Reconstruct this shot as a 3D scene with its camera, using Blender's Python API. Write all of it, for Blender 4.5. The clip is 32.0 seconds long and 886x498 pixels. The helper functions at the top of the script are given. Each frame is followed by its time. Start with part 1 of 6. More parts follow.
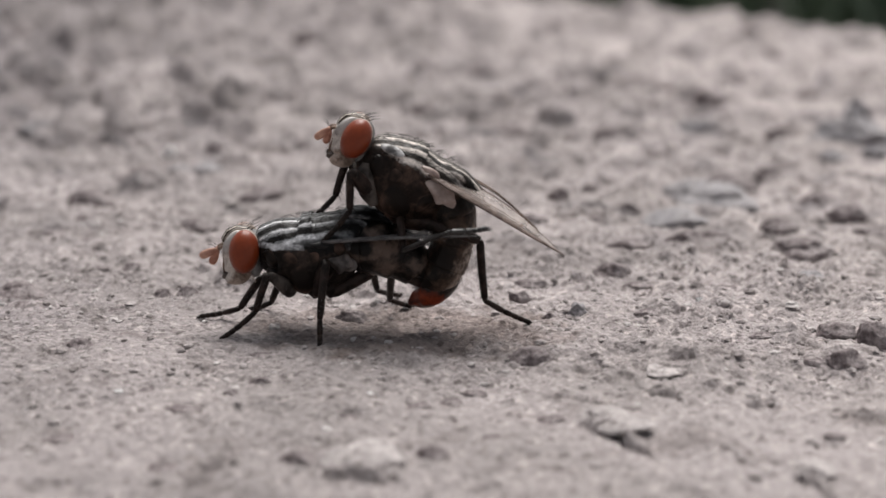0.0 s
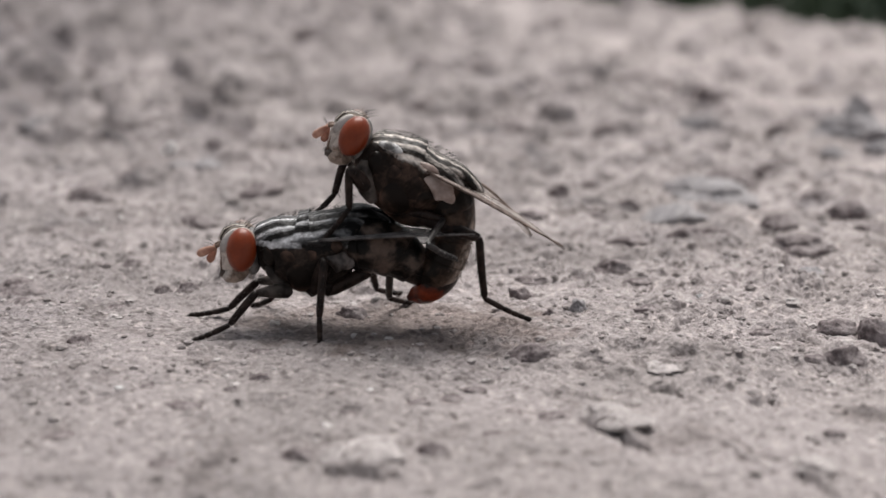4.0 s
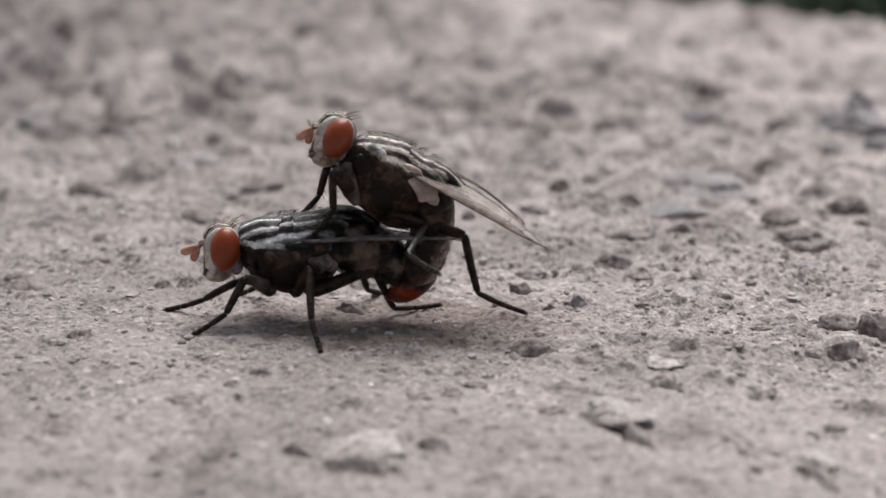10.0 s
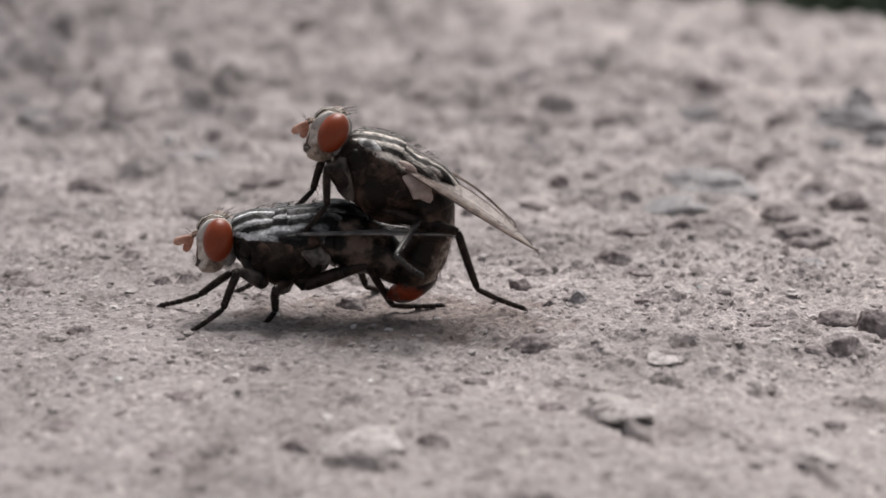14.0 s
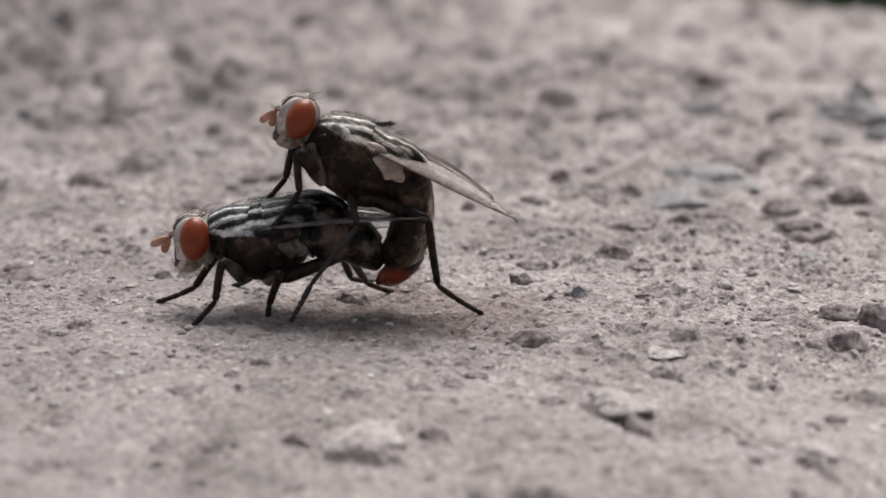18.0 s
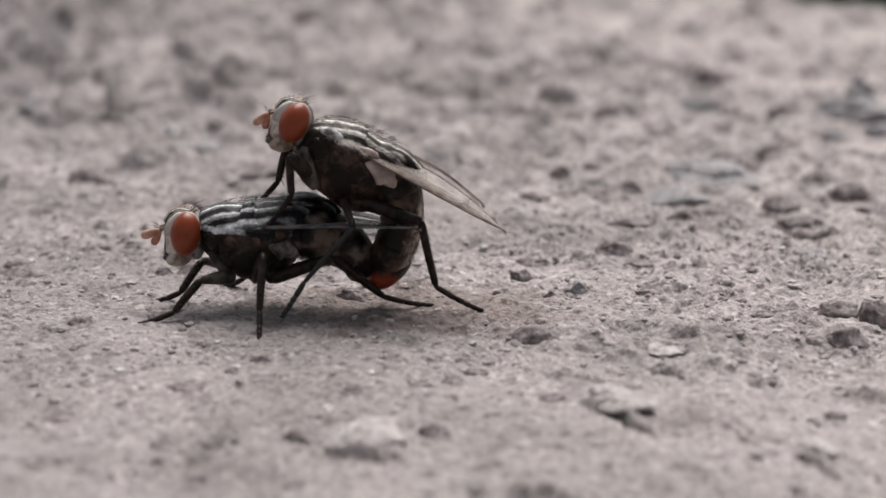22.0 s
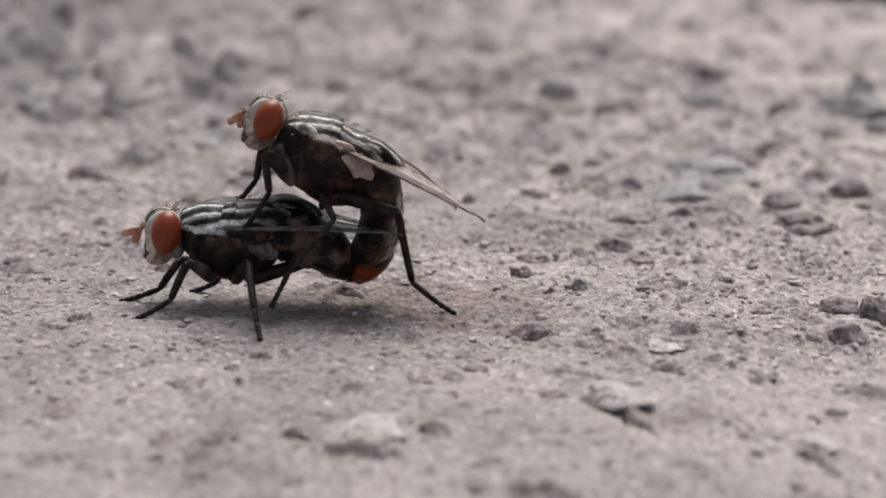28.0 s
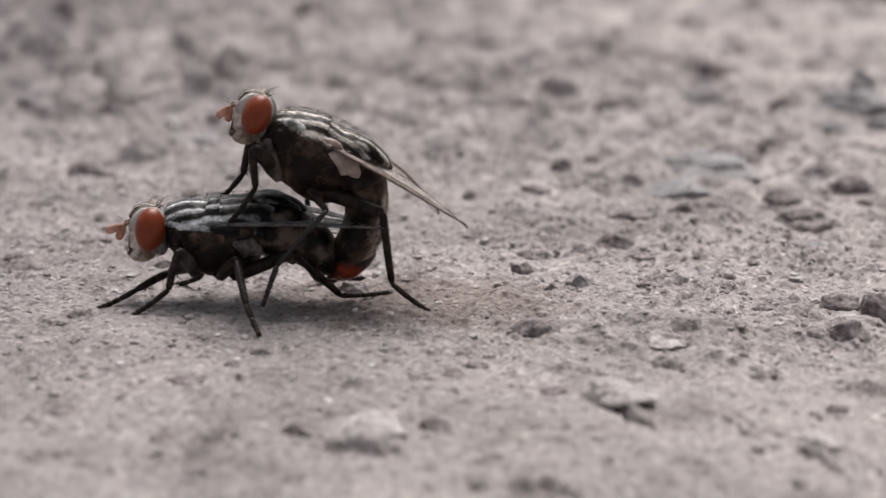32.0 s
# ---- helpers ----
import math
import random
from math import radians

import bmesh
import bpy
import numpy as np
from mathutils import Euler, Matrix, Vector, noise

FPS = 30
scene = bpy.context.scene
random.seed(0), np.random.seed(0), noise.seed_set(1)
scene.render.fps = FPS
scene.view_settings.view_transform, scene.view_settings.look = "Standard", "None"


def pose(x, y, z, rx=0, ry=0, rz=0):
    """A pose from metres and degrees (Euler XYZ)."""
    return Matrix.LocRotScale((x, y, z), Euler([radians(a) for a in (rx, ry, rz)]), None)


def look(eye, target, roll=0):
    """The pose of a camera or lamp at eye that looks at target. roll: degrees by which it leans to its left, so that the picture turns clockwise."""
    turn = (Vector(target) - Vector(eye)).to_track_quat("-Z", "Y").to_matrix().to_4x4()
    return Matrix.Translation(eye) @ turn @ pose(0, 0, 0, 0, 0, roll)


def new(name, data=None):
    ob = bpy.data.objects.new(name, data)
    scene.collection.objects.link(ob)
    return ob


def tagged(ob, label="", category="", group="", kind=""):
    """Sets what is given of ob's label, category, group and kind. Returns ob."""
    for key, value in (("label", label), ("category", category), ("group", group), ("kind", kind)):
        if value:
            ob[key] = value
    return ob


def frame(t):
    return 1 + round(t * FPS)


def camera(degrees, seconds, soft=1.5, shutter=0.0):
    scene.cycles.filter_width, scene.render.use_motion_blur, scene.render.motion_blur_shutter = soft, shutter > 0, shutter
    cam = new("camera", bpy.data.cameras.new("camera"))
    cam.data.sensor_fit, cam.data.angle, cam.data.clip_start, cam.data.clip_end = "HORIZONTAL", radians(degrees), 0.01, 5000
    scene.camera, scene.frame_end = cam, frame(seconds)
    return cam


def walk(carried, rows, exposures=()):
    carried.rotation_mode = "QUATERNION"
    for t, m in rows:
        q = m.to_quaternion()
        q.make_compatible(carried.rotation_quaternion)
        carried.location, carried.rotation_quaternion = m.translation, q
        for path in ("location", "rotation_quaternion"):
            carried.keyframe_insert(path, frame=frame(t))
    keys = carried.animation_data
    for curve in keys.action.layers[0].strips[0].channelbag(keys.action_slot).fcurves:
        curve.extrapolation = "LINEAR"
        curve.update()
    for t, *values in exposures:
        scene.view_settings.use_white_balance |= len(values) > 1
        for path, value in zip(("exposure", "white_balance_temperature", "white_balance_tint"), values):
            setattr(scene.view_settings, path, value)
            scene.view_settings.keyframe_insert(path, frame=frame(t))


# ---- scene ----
# two flies mating on a worn concrete slab, seen from 7 cm through a close-up lens
cam = camera(28, 32.0, soft=1.6)
cam.data.dof.use_dof = True
cam.data.dof.focus_distance = 0.0705
cam.data.dof.aperture_fstop = 58
PATH = [
    (0.0, look((0.000000, -0.077388, 0.020357), (0.000000, -0.004623, 0.002188))),
    (1.0, look((0.000000, -0.077398, 0.020359), (-0.000021, -0.004646, 0.002135))),
    (2.0, look((0.000000, -0.077430, 0.020368), (-0.000023, -0.004682, 0.002129))),
    (3.0, look((0.000000, -0.077355, 0.020348), (-0.000016, -0.004616, 0.002073))),
    (3.5, look((0.000000, -0.077353, 0.020349), (-0.000012, -0.004619, 0.002052))),
    (5.5, look((0.000000, -0.077372, 0.020353), (-0.000013, -0.004656, 0.001982))),
    (6.0, look((0.000000, -0.077360, 0.020350), (-0.000014, -0.004647, 0.001971))),
    (7.0, look((0.000000, -0.077349, 0.020347), (-0.000014, -0.004643, 0.001936))),
    (8.0, look((0.000000, -0.077334, 0.020344), (-0.000011, -0.004633, 0.001919))),
    (9.0, look((0.000000, -0.077346, 0.020346), (-0.000007, -0.004651, 0.001896))),
    (9.5, look((0.000000, -0.077321, 0.020340), (-0.000012, -0.004635, 0.001851))),
    (10.0, look((0.000000, -0.077307, 0.020336), (-0.000026, -0.004632, 0.001809))),
    (11.0, look((0.000000, -0.077297, 0.020334), (-0.000022, -0.004631, 0.001768))),
    (12.0, look((0.000000, -0.077310, 0.020337), (-0.000020, -0.004658, 0.001717))),
    (13.0, look((0.000000, -0.077274, 0.020328), (-0.000013, -0.004634, 0.001659))),
    (14.0, look((0.000000, -0.077284, 0.020331), (-0.000014, -0.004648, 0.001649))),
    (14.5, look((0.000000, -0.077293, 0.020333), (-0.000016, -0.004659, 0.001644))),
    (16.5, look((0.000000, -0.077261, 0.020325), (-0.000037, -0.004661, 0.001505))),
    (17.0, look((0.000000, -0.077258, 0.020324), (-0.000041, -0.004665, 0.001473))),
    (18.0, look((0.000000, -0.077236, 0.020319), (-0.000042, -0.004661, 0.001402))),
    (19.0, look((0.000000, -0.077255, 0.020324), (-0.000043, -0.004691, 0.001363))),
    (20.0, look((0.000000, -0.077264, 0.020326), (-0.000043, -0.004707, 0.001340))),
    (21.0, look((0.000000, -0.077271, 0.020328), (-0.000050, -0.004727, 0.001291))),
    (22.0, look((0.000000, -0.077271, 0.020328), (-0.000054, -0.004732, 0.001272))),
    (23.0, look((0.000000, -0.077222, 0.020315), (-0.000057, -0.004694, 0.001220))),
    (24.0, look((0.000000, -0.077236, 0.020319), (-0.000051, -0.004720, 0.001175))),
    (25.0, look((0.000000, -0.077239, 0.020319), (-0.000052, -0.004731, 0.001150))),
    (25.5, look((0.000000, -0.077232, 0.020318), (-0.000054, -0.004724, 0.001144))),
    (27.5, look((0.000000, -0.077186, 0.020307), (-0.000054, -0.004686, 0.001105))),
    (28.5, look((0.000000, -0.077176, 0.020304), (-0.000061, -0.004678, 0.001092))),
    (29.0, look((0.000000, -0.077172, 0.020303), (-0.000070, -0.004680, 0.001069))),
    (30.0, look((0.000000, -0.077194, 0.020308), (-0.000070, -0.004705, 0.001063))),
    (30.5, look((0.000000, -0.077160, 0.020300), (-0.000085, -0.004680, 0.001022))),
    (31.0, look((0.000000, -0.077090, 0.020283), (-0.000101, -0.004625, 0.000949))),
    (31.5, look((0.000000, -0.077038, 0.020269), (-0.000095, -0.004583, 0.000900))),
    (32.0, look((0.000000, -0.077101, 0.020286), (-0.000081, -0.004641, 0.000932))),
]
walk(cam, PATH)

# ---- light: bright overcast, the brightest part of the sky high behind the flies ----
world = bpy.data.worlds.new("overcast_sky")
scene.world = world
world.use_nodes = True
wn, wl = world.node_tree.nodes, world.node_tree.links
sky = wn.new("ShaderNodeTexSky")
sky.sky_type = "NISHITA"
sky.sun_disc = False
sky.sun_elevation = radians(61)
sky.sun_rotation = radians(12)
sky.air_density = 1.0
sky.dust_density = 4.0
grey = wn.new("ShaderNodeHueSaturation")  # cloud cover takes most of the blue out of the sky
grey.inputs["Saturation"].default_value = 0.25
wl.new(sky.outputs[0], grey.inputs["Color"])
wl.new(grey.outputs[0], wn["Background"].inputs[0])
wn["Background"].inputs[1].default_value = 0.065
sun_data = bpy.data.lights.new("sun", "SUN")
sun_data.energy, sun_data.angle, sun_data.color = 2.6, radians(38), (1.0, 0.965, 0.93)
sun = new("sun", sun_data)
sun.matrix_world = look((0.10, 0.55, 1.0), (0, 0, 0))
scene.view_settings.exposure = 0.72

# ---- materials ----
MM = 0.001
DIRT_AND_SHADE = (-1.5, -9.6)  # middle of a patch of brown dirt and painted shade under the flies, in mm


class Nodes:
    """A principled material and short ways to its nodes."""

    def __init__(self, name, rough=0.6, spec=0.4):
        self.mat = bpy.data.materials.new(name)
        self.mat.use_nodes = True
        self.nt = self.mat.node_tree
        self.bsdf = self.nt.nodes["Principled BSDF"]
        self.bsdf.inputs["Roughness"].default_value = rough
        self.bsdf.inputs["Specular IOR Level"].default_value = spec
        self.co = self.nt.nodes.new("ShaderNodeTexCoord").outputs["Object"]

    def link(self, a, b):
        self.nt.links.new(a, b)

    def noise(self, size_mm, detail=4, rough=0.55, distort=0.0):
        n = self.nt.nodes.new("ShaderNodeTexNoise")
        n.inputs["Scale"].default_value = 1000.0 / size_mm
        n.inputs["Detail"].default_value = detail
        n.inputs["Roughness"].default_value = rough
        n.inputs["Distortion"].default_value = distort
        self.link(self.co, n.inputs["Vector"])
        return n.outputs["Fac"]

    def cells(self, size_mm, out="Distance"):
        n = self.nt.nodes.new("ShaderNodeTexVoronoi")
        n.inputs["Scale"].default_value = 1000.0 / size_mm
        self.link(self.co, n.inputs["Vector"])
        return n.outputs[out]

    def ramp(self, fac, stops, smooth=True):
        n = self.nt.nodes.new("ShaderNodeValToRGB")
        n.color_ramp.interpolation = "EASE" if smooth else "LINEAR"
        el = n.color_ramp.elements
        while len(el) < len(stops):
            el.new(0.5)
        for e, (p, c) in zip(el, stops):
            e.position = p
            e.color = (*c, 1) if not isinstance(c, (int, float)) else (c, c, c, 1)
        self.link(fac, n.inputs[0])
        return n.outputs[0]

    def mix(self, fac, a, b, mode="MIX"):
        n = self.nt.nodes.new("ShaderNodeMix")
        n.data_type, n.blend_type = "RGBA", mode
        for sock, v in ((n.inputs[0], fac), (n.inputs[6], a), (n.inputs[7], b)):
            if isinstance(v, (int, float)):
                sock.default_value = v
            elif isinstance(v, tuple):
                sock.default_value = (*v, 1)
            else:
                self.link(v, sock)
        return n.outputs[2]

    def calc(self, op, a, b=0.0):
        n = self.nt.nodes.new("ShaderNodeMath")
        n.operation = op
        for sock, v in zip(n.inputs, (a, b)):
            if isinstance(v, (int, float)):
                sock.default_value = v
            else:
                self.link(v, sock)
        return n.outputs[0]

    def axis(self, i):
        n = self.nt.nodes.new("ShaderNodeSeparateXYZ")
        self.link(self.co, n.inputs[0])
        return n.outputs[i]

    def bump(self, height, mm, strength=1.0):
        n = self.nt.nodes.new("ShaderNodeBump")
        n.inputs["Strength"].default_value = strength
        n.inputs["Distance"].default_value = mm * MM
        self.link(height, n.inputs["Height"])
        self.link(n.outputs[0], self.bsdf.inputs["Normal"])

    def color(self, c):
        self.link(c, self.bsdf.inputs["Base Color"])

    def rough(self, c):
        self.link(c, self.bsdf.inputs["Roughness"])


def two_tone(name, a, b, size_mm, rough=0.5, spec=0.4, bump_mm=0.0, bump_size=0.1, lo=0.35, hi=0.65):
    m = Nodes(name, rough, spec)
    m.color(m.ramp(m.noise(size_mm), [(lo, a), (hi, b)]))
    m.rough(m.ramp(m.noise(size_mm * 0.4), [(0.3, rough * 0.8), (0.7, min(1.0, rough * 1.2))]))
    if bump_mm:
        m.bump(m.noise(bump_size, 3), bump_mm, 0.6)
    return m.mat


def concrete():
    m = Nodes("worn_concrete", 0.92, 0.2)
    base = m.ramp(m.noise(9.0, 5), [(0.3, (0.278, 0.249, 0.244)), (0.7, (0.380, 0.340, 0.337))])
    blot = m.ramp(m.noise(3.0, 6, 0.65, 0.5), [(0.34, (0.70, 0.685, 0.68)), (0.47, (1.02, 1.02, 1.02))])
    grain = m.ramp(m.noise(0.24, 5, 0.72), [(0.30, (0.34, 0.32, 0.31)), (0.46, (0.95, 0.95, 0.95)), (0.72, (1.3, 1.3, 1.3))])
    chip = m.ramp(m.cells(0.22, "Color"), [(0.10, (0.34, 0.32, 0.31)), (0.30, (0.90, 0.90, 0.90)), (0.70, (1.06, 1.06, 1.06)), (0.95, (1.65, 1.63, 1.6))])
    c = m.mix(1.0, base, blot, "MULTIPLY")
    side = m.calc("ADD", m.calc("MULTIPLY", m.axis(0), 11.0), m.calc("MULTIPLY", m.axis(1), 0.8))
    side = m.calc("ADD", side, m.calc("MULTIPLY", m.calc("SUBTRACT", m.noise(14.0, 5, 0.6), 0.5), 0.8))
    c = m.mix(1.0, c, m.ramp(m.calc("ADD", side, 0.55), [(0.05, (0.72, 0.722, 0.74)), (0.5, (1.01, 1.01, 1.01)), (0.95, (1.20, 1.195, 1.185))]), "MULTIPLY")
    # far lumps: grey aggregate, their shaded fronts and lit tops put into the colour
    lump_shade = m.ramp(m.noise(3.4, 4, 0.55, 0.6), [(0.36, (0.50, 0.505, 0.53)), (0.44, (0.99, 0.99, 0.99)), (0.56, (1.08, 1.08, 1.08)), (0.66, (1.40, 1.40, 1.39))])
    far = m.ramp(m.calc("ADD", m.calc("MULTIPLY", m.axis(1), 24.0), 0.25), [(0.15, 0.0), (0.6, 0.85)])
    c = m.mix(far, c, m.mix(1.0, c, lump_shade, "MULTIPLY"))
    # brown dirt, deepened in colour by the shade beneath the flies
    dx, dy = m.calc("MULTIPLY", m.calc("SUBTRACT", m.axis(0), DIRT_AND_SHADE[0] * MM), 1 / (7.5 * MM)), m.calc("MULTIPLY", m.calc("SUBTRACT", m.axis(1), DIRT_AND_SHADE[1] * MM), 1 / (4.5 * MM))
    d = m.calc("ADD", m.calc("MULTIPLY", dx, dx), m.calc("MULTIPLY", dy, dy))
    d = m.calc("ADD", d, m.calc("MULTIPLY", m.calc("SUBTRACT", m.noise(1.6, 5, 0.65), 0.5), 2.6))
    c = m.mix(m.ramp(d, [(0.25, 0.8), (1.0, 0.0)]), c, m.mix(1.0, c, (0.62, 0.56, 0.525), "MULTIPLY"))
    c = m.mix(0.68, c, grain, "MULTIPLY")
    c = m.mix(0.7, c, chip, "MULTIPLY")
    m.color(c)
    h = m.calc("ADD", m.noise(0.26, 5, 0.72), m.calc("MULTIPLY", m.cells(0.20), -0.55))
    h = m.calc("ADD", h, m.calc("MULTIPLY", m.noise(0.08, 4, 0.7), 0.4))
    m.bump(h, 0.13, 1.0)
    return m.mat


def grain_rock(name, a, b, c):
    m = Nodes(name, 0.85, 0.25)
    base = m.ramp(m.noise(0.8, 5), [(0.3, a), (0.7, b)])
    grit = m.ramp(m.noise(0.16, 4, 0.7), [(0.35, (0.6, 0.6, 0.6)), (0.7, (1.25, 1.25, 1.25))])
    dust = m.ramp(m.noise(0.6, 5, 0.72), [(0.42, 0.05), (0.66, 0.75)])
    m.color(m.mix(dust, m.mix(1.0, base, grit, "MULTIPLY"), c))
    m.bump(m.calc("ADD", m.noise(0.24, 5, 0.7), m.calc("MULTIPLY", m.cells(0.3), -0.5)), 0.12, 1.0)
    return m.mat


def crumbs():
    """Loose grains: each one its own grey, from dark to pale."""
    m = Nodes("loose_grit", 0.9, 0.2)
    own = m.nt.nodes.new("ShaderNodeNewGeometry").outputs["Random Per Island"]
    tone = m.ramp(own, [(0.0, (0.22, 0.196, 0.190)), (0.3, (0.29, 0.260, 0.253)), (0.75, (0.37, 0.335, 0.328)), (1.0, (0.52, 0.485, 0.475))])
    m.color(m.mix(1.0, tone, m.ramp(m.noise(0.12, 3), [(0.3, (0.8, 0.8, 0.8)), (0.7, (1.15, 1.15, 1.15))]), "MULTIPLY"))
    m.bump(m.noise(0.1, 3), 0.03, 0.8)
    return m.mat


def striped_thorax(name, pale, dark, flank, fade, bloom):
    m = Nodes(name, 0.42, 0.13)
    y = m.calc("ABSOLUTE", m.axis(1))
    y = m.calc("MULTIPLY", y, 1000 / 1.6)
    y = m.calc("ADD", y, m.calc("MULTIPLY", m.calc("SUBTRACT", m.noise(1.1, 3), 0.5), 0.20))
    y = m.calc("ADD", y, m.calc("MULTIPLY", m.calc("SUBTRACT", m.noise(0.22, 4, 0.7), 0.5), 0.06))
    half, low = tuple(0.5 * v for v in pale), tuple(0.22 * v for v in pale)
    grey = tuple(bloom * v for v in pale)
    stripes = m.ramp(y, [(0.0, dark), (0.05, dark), (0.07, grey), (0.12, grey), (0.14, dark), (0.18, dark), (0.20, pale), (0.24, pale), (0.26, grey), (0.30, grey), (0.33, dark), (0.43, dark), (0.46, grey), (0.49, pale),
                         (0.53, half), (0.58, grey), (0.61, dark), (0.71, dark), (0.74, half), (0.77, pale), (0.80, pale), (0.83, low), (0.90, dark)], False)
    patch = m.ramp(m.noise(0.8, 4, 0.65, 0.6), [(0.28, (0.45, 0.45, 0.45)), (0.50, (1.2, 1.2, 1.2))])
    stripes = m.mix(1.0, stripes, patch, "MULTIPLY")
    whole = m.co
    stretch = m.nt.nodes.new("ShaderNodeMapping")
    stretch.inputs["Scale"].default_value = (0.18, 1.0, 1.0)
    m.link(whole, stretch.inputs["Vector"])
    m.co = stretch.outputs[0]
    lines = m.ramp(m.noise(0.26, 4, 0.65), [(0.38, (0.22, 0.22, 0.22)), (0.52, (1.1, 1.1, 1.1)), (0.70, (1.5, 1.5, 1.5))])
    m.co = whole
    stripes = m.mix(1.0, stripes, lines, "MULTIPLY")
    # lighter patches paint the sheen of the glossy flank into its colour
    blotch = m.ramp(m.noise(1.1, 4, 0.6, 0.4), [(0.44, flank), (0.54, tuple(v * 4.0 for v in flank)), (0.64, tuple(v * 7.0 for v in flank)), (0.74, tuple(v * 10.0 for v in flank))])
    z = m.calc("MULTIPLY", m.axis(2), 1000.0)
    z = m.calc("ADD", z, m.calc("MULTIPLY", m.calc("SUBTRACT", m.noise(0.6, 4, 0.65), 0.5), 1.1))
    upper = m.ramp(m.calc("ADD", m.calc("MULTIPLY", z, 0.5), 0.3), [(0.50, 0.0), (0.56, 1.0)])
    back = m.calc("ADD", m.calc("MULTIPLY", m.axis(0), 250.0), m.calc("MULTIPLY", m.noise(0.6, 4, 0.6), 0.5))
    stripes = m.mix(1.0, stripes, m.ramp(m.calc("ADD", back, 0.25), [(0.10, (fade, fade, fade)), (0.55, (1, 1, 1))]), "MULTIPLY")
    c = m.mix(upper, blotch, stripes)
    along = m.calc("ADD", m.calc("MULTIPLY", m.axis(0), 250.0), 0.5)
    along = m.calc("ADD", along, m.calc("MULTIPLY", m.calc("SUBTRACT", m.noise(0.4, 3), 0.5), 0.12))
    z2 = m.calc("ADD", m.calc("MULTIPLY", m.axis(2), 500.0), m.calc("MULTIPLY", m.noise(0.35, 3), 0.12))
    streak = m.calc("MULTIPLY", m.ramp(z2, [(0.30, 0.0), (0.33, 1.0), (0.40, 1.0), (0.43, 0.0)], False),
                    m.ramp(along, [(0.52, 0.0), (0.57, 1.0), (0.90, 1.0), (0.95, 0.0)], False))
    streak = m.calc("MULTIPLY", streak, m.ramp(m.noise(0.35, 4, 0.6), [(0.34, 0.15), (0.56, 1.0)]))
    streak = m.calc("MULTIPLY", streak, m.ramp(y, [(0.50, 0.0), (0.58, 1.0)]))
    c = m.mix(streak, c, pale)
    dusty = m.ramp(m.noise(0.16, 4, 0.7), [(0.3, (0.5, 0.5, 0.5)), (0.7, (1.25, 1.25, 1.25))])
    m.color(m.mix(0.9, c, dusty, "MULTIPLY"))
    m.rough(m.ramp(m.noise(0.45, 4, 0.6), [(0.3, 0.36), (0.7, 0.7)]))
    m.bump(m.calc("ADD", m.noise(0.45, 3, 0.6), m.calc("MULTIPLY", m.noise(0.14, 3), 0.35)), 0.10, 0.8)
    return m.mat


def eye_red():
    m = Nodes("compound_eye", 0.36, 0.32)
    c = m.ramp(m.noise(0.9, 3), [(0.3, (0.165, 0.026, 0.0066)), (0.7, (0.21, 0.036, 0.009))])
    grain = m.ramp(m.noise(0.12, 3, 0.6), [(0.3, (0.92, 0.92, 0.92)), (0.7, (1.06, 1.06, 1.06))])
    m.color(m.mix(1.0, c, grain, "MULTIPLY"))
    m.bump(m.cells(0.035), 0.006, 0.5)
    return m.mat


def streaked(name):
    """Near black with thin pale streaks that run along the body."""
    m = Nodes(name, 0.45, 0.16)
    stretch = m.nt.nodes.new("ShaderNodeMapping")
    stretch.inputs["Scale"].default_value = (0.16, 1.0, 1.0)
    m.link(m.co, stretch.inputs["Vector"])
    m.co = stretch.outputs[0]
    m.color(m.ramp(m.noise(0.30, 4, 0.6, 0.3), [(0.40, (0.007, 0.006, 0.006)), (0.54, (0.030, 0.027, 0.026)), (0.60, (0.20, 0.19, 0.185)), (0.68, (0.42, 0.41, 0.40))], False))
    m.bump(m.noise(0.30, 3), 0.08, 0.8)
    return m.mat


def face_skin(name, reach):
    """Tan cheeks, silvery towards the front and top, brown blotches low down."""
    m = Nodes(name, 0.5, 0.3)
    base = m.ramp(m.noise(0.5, 4, 0.6), [(0.34, (0.13, 0.085, 0.06)), (0.64, (0.42, 0.335, 0.275))])
    silver = m.ramp(m.noise(0.3, 4), [(0.3, (0.38, 0.330, 0.290)), (0.7, (0.60, 0.54, 0.49))])
    x = m.calc("ADD", m.calc("MULTIPLY", m.axis(0), 350.0), m.calc("MULTIPLY", m.axis(2), 350.0))
    x = m.calc("ADD", m.calc("ADD", x, reach), m.calc("MULTIPLY", m.noise(0.4, 3), 0.25))
    front = m.ramp(x, [(0.30, 0.0), (0.42, 1.0)])
    c = m.mix(front, base, silver)
    fine = m.ramp(m.noise(0.07, 3, 0.7), [(0.3, (0.75, 0.75, 0.75)), (0.7, (1.15, 1.15, 1.15))])
    m.color(m.mix(1.0, c, fine, "MULTIPLY"))
    m.bump(m.noise(0.09, 3), 0.03, 0.7)
    return m.mat


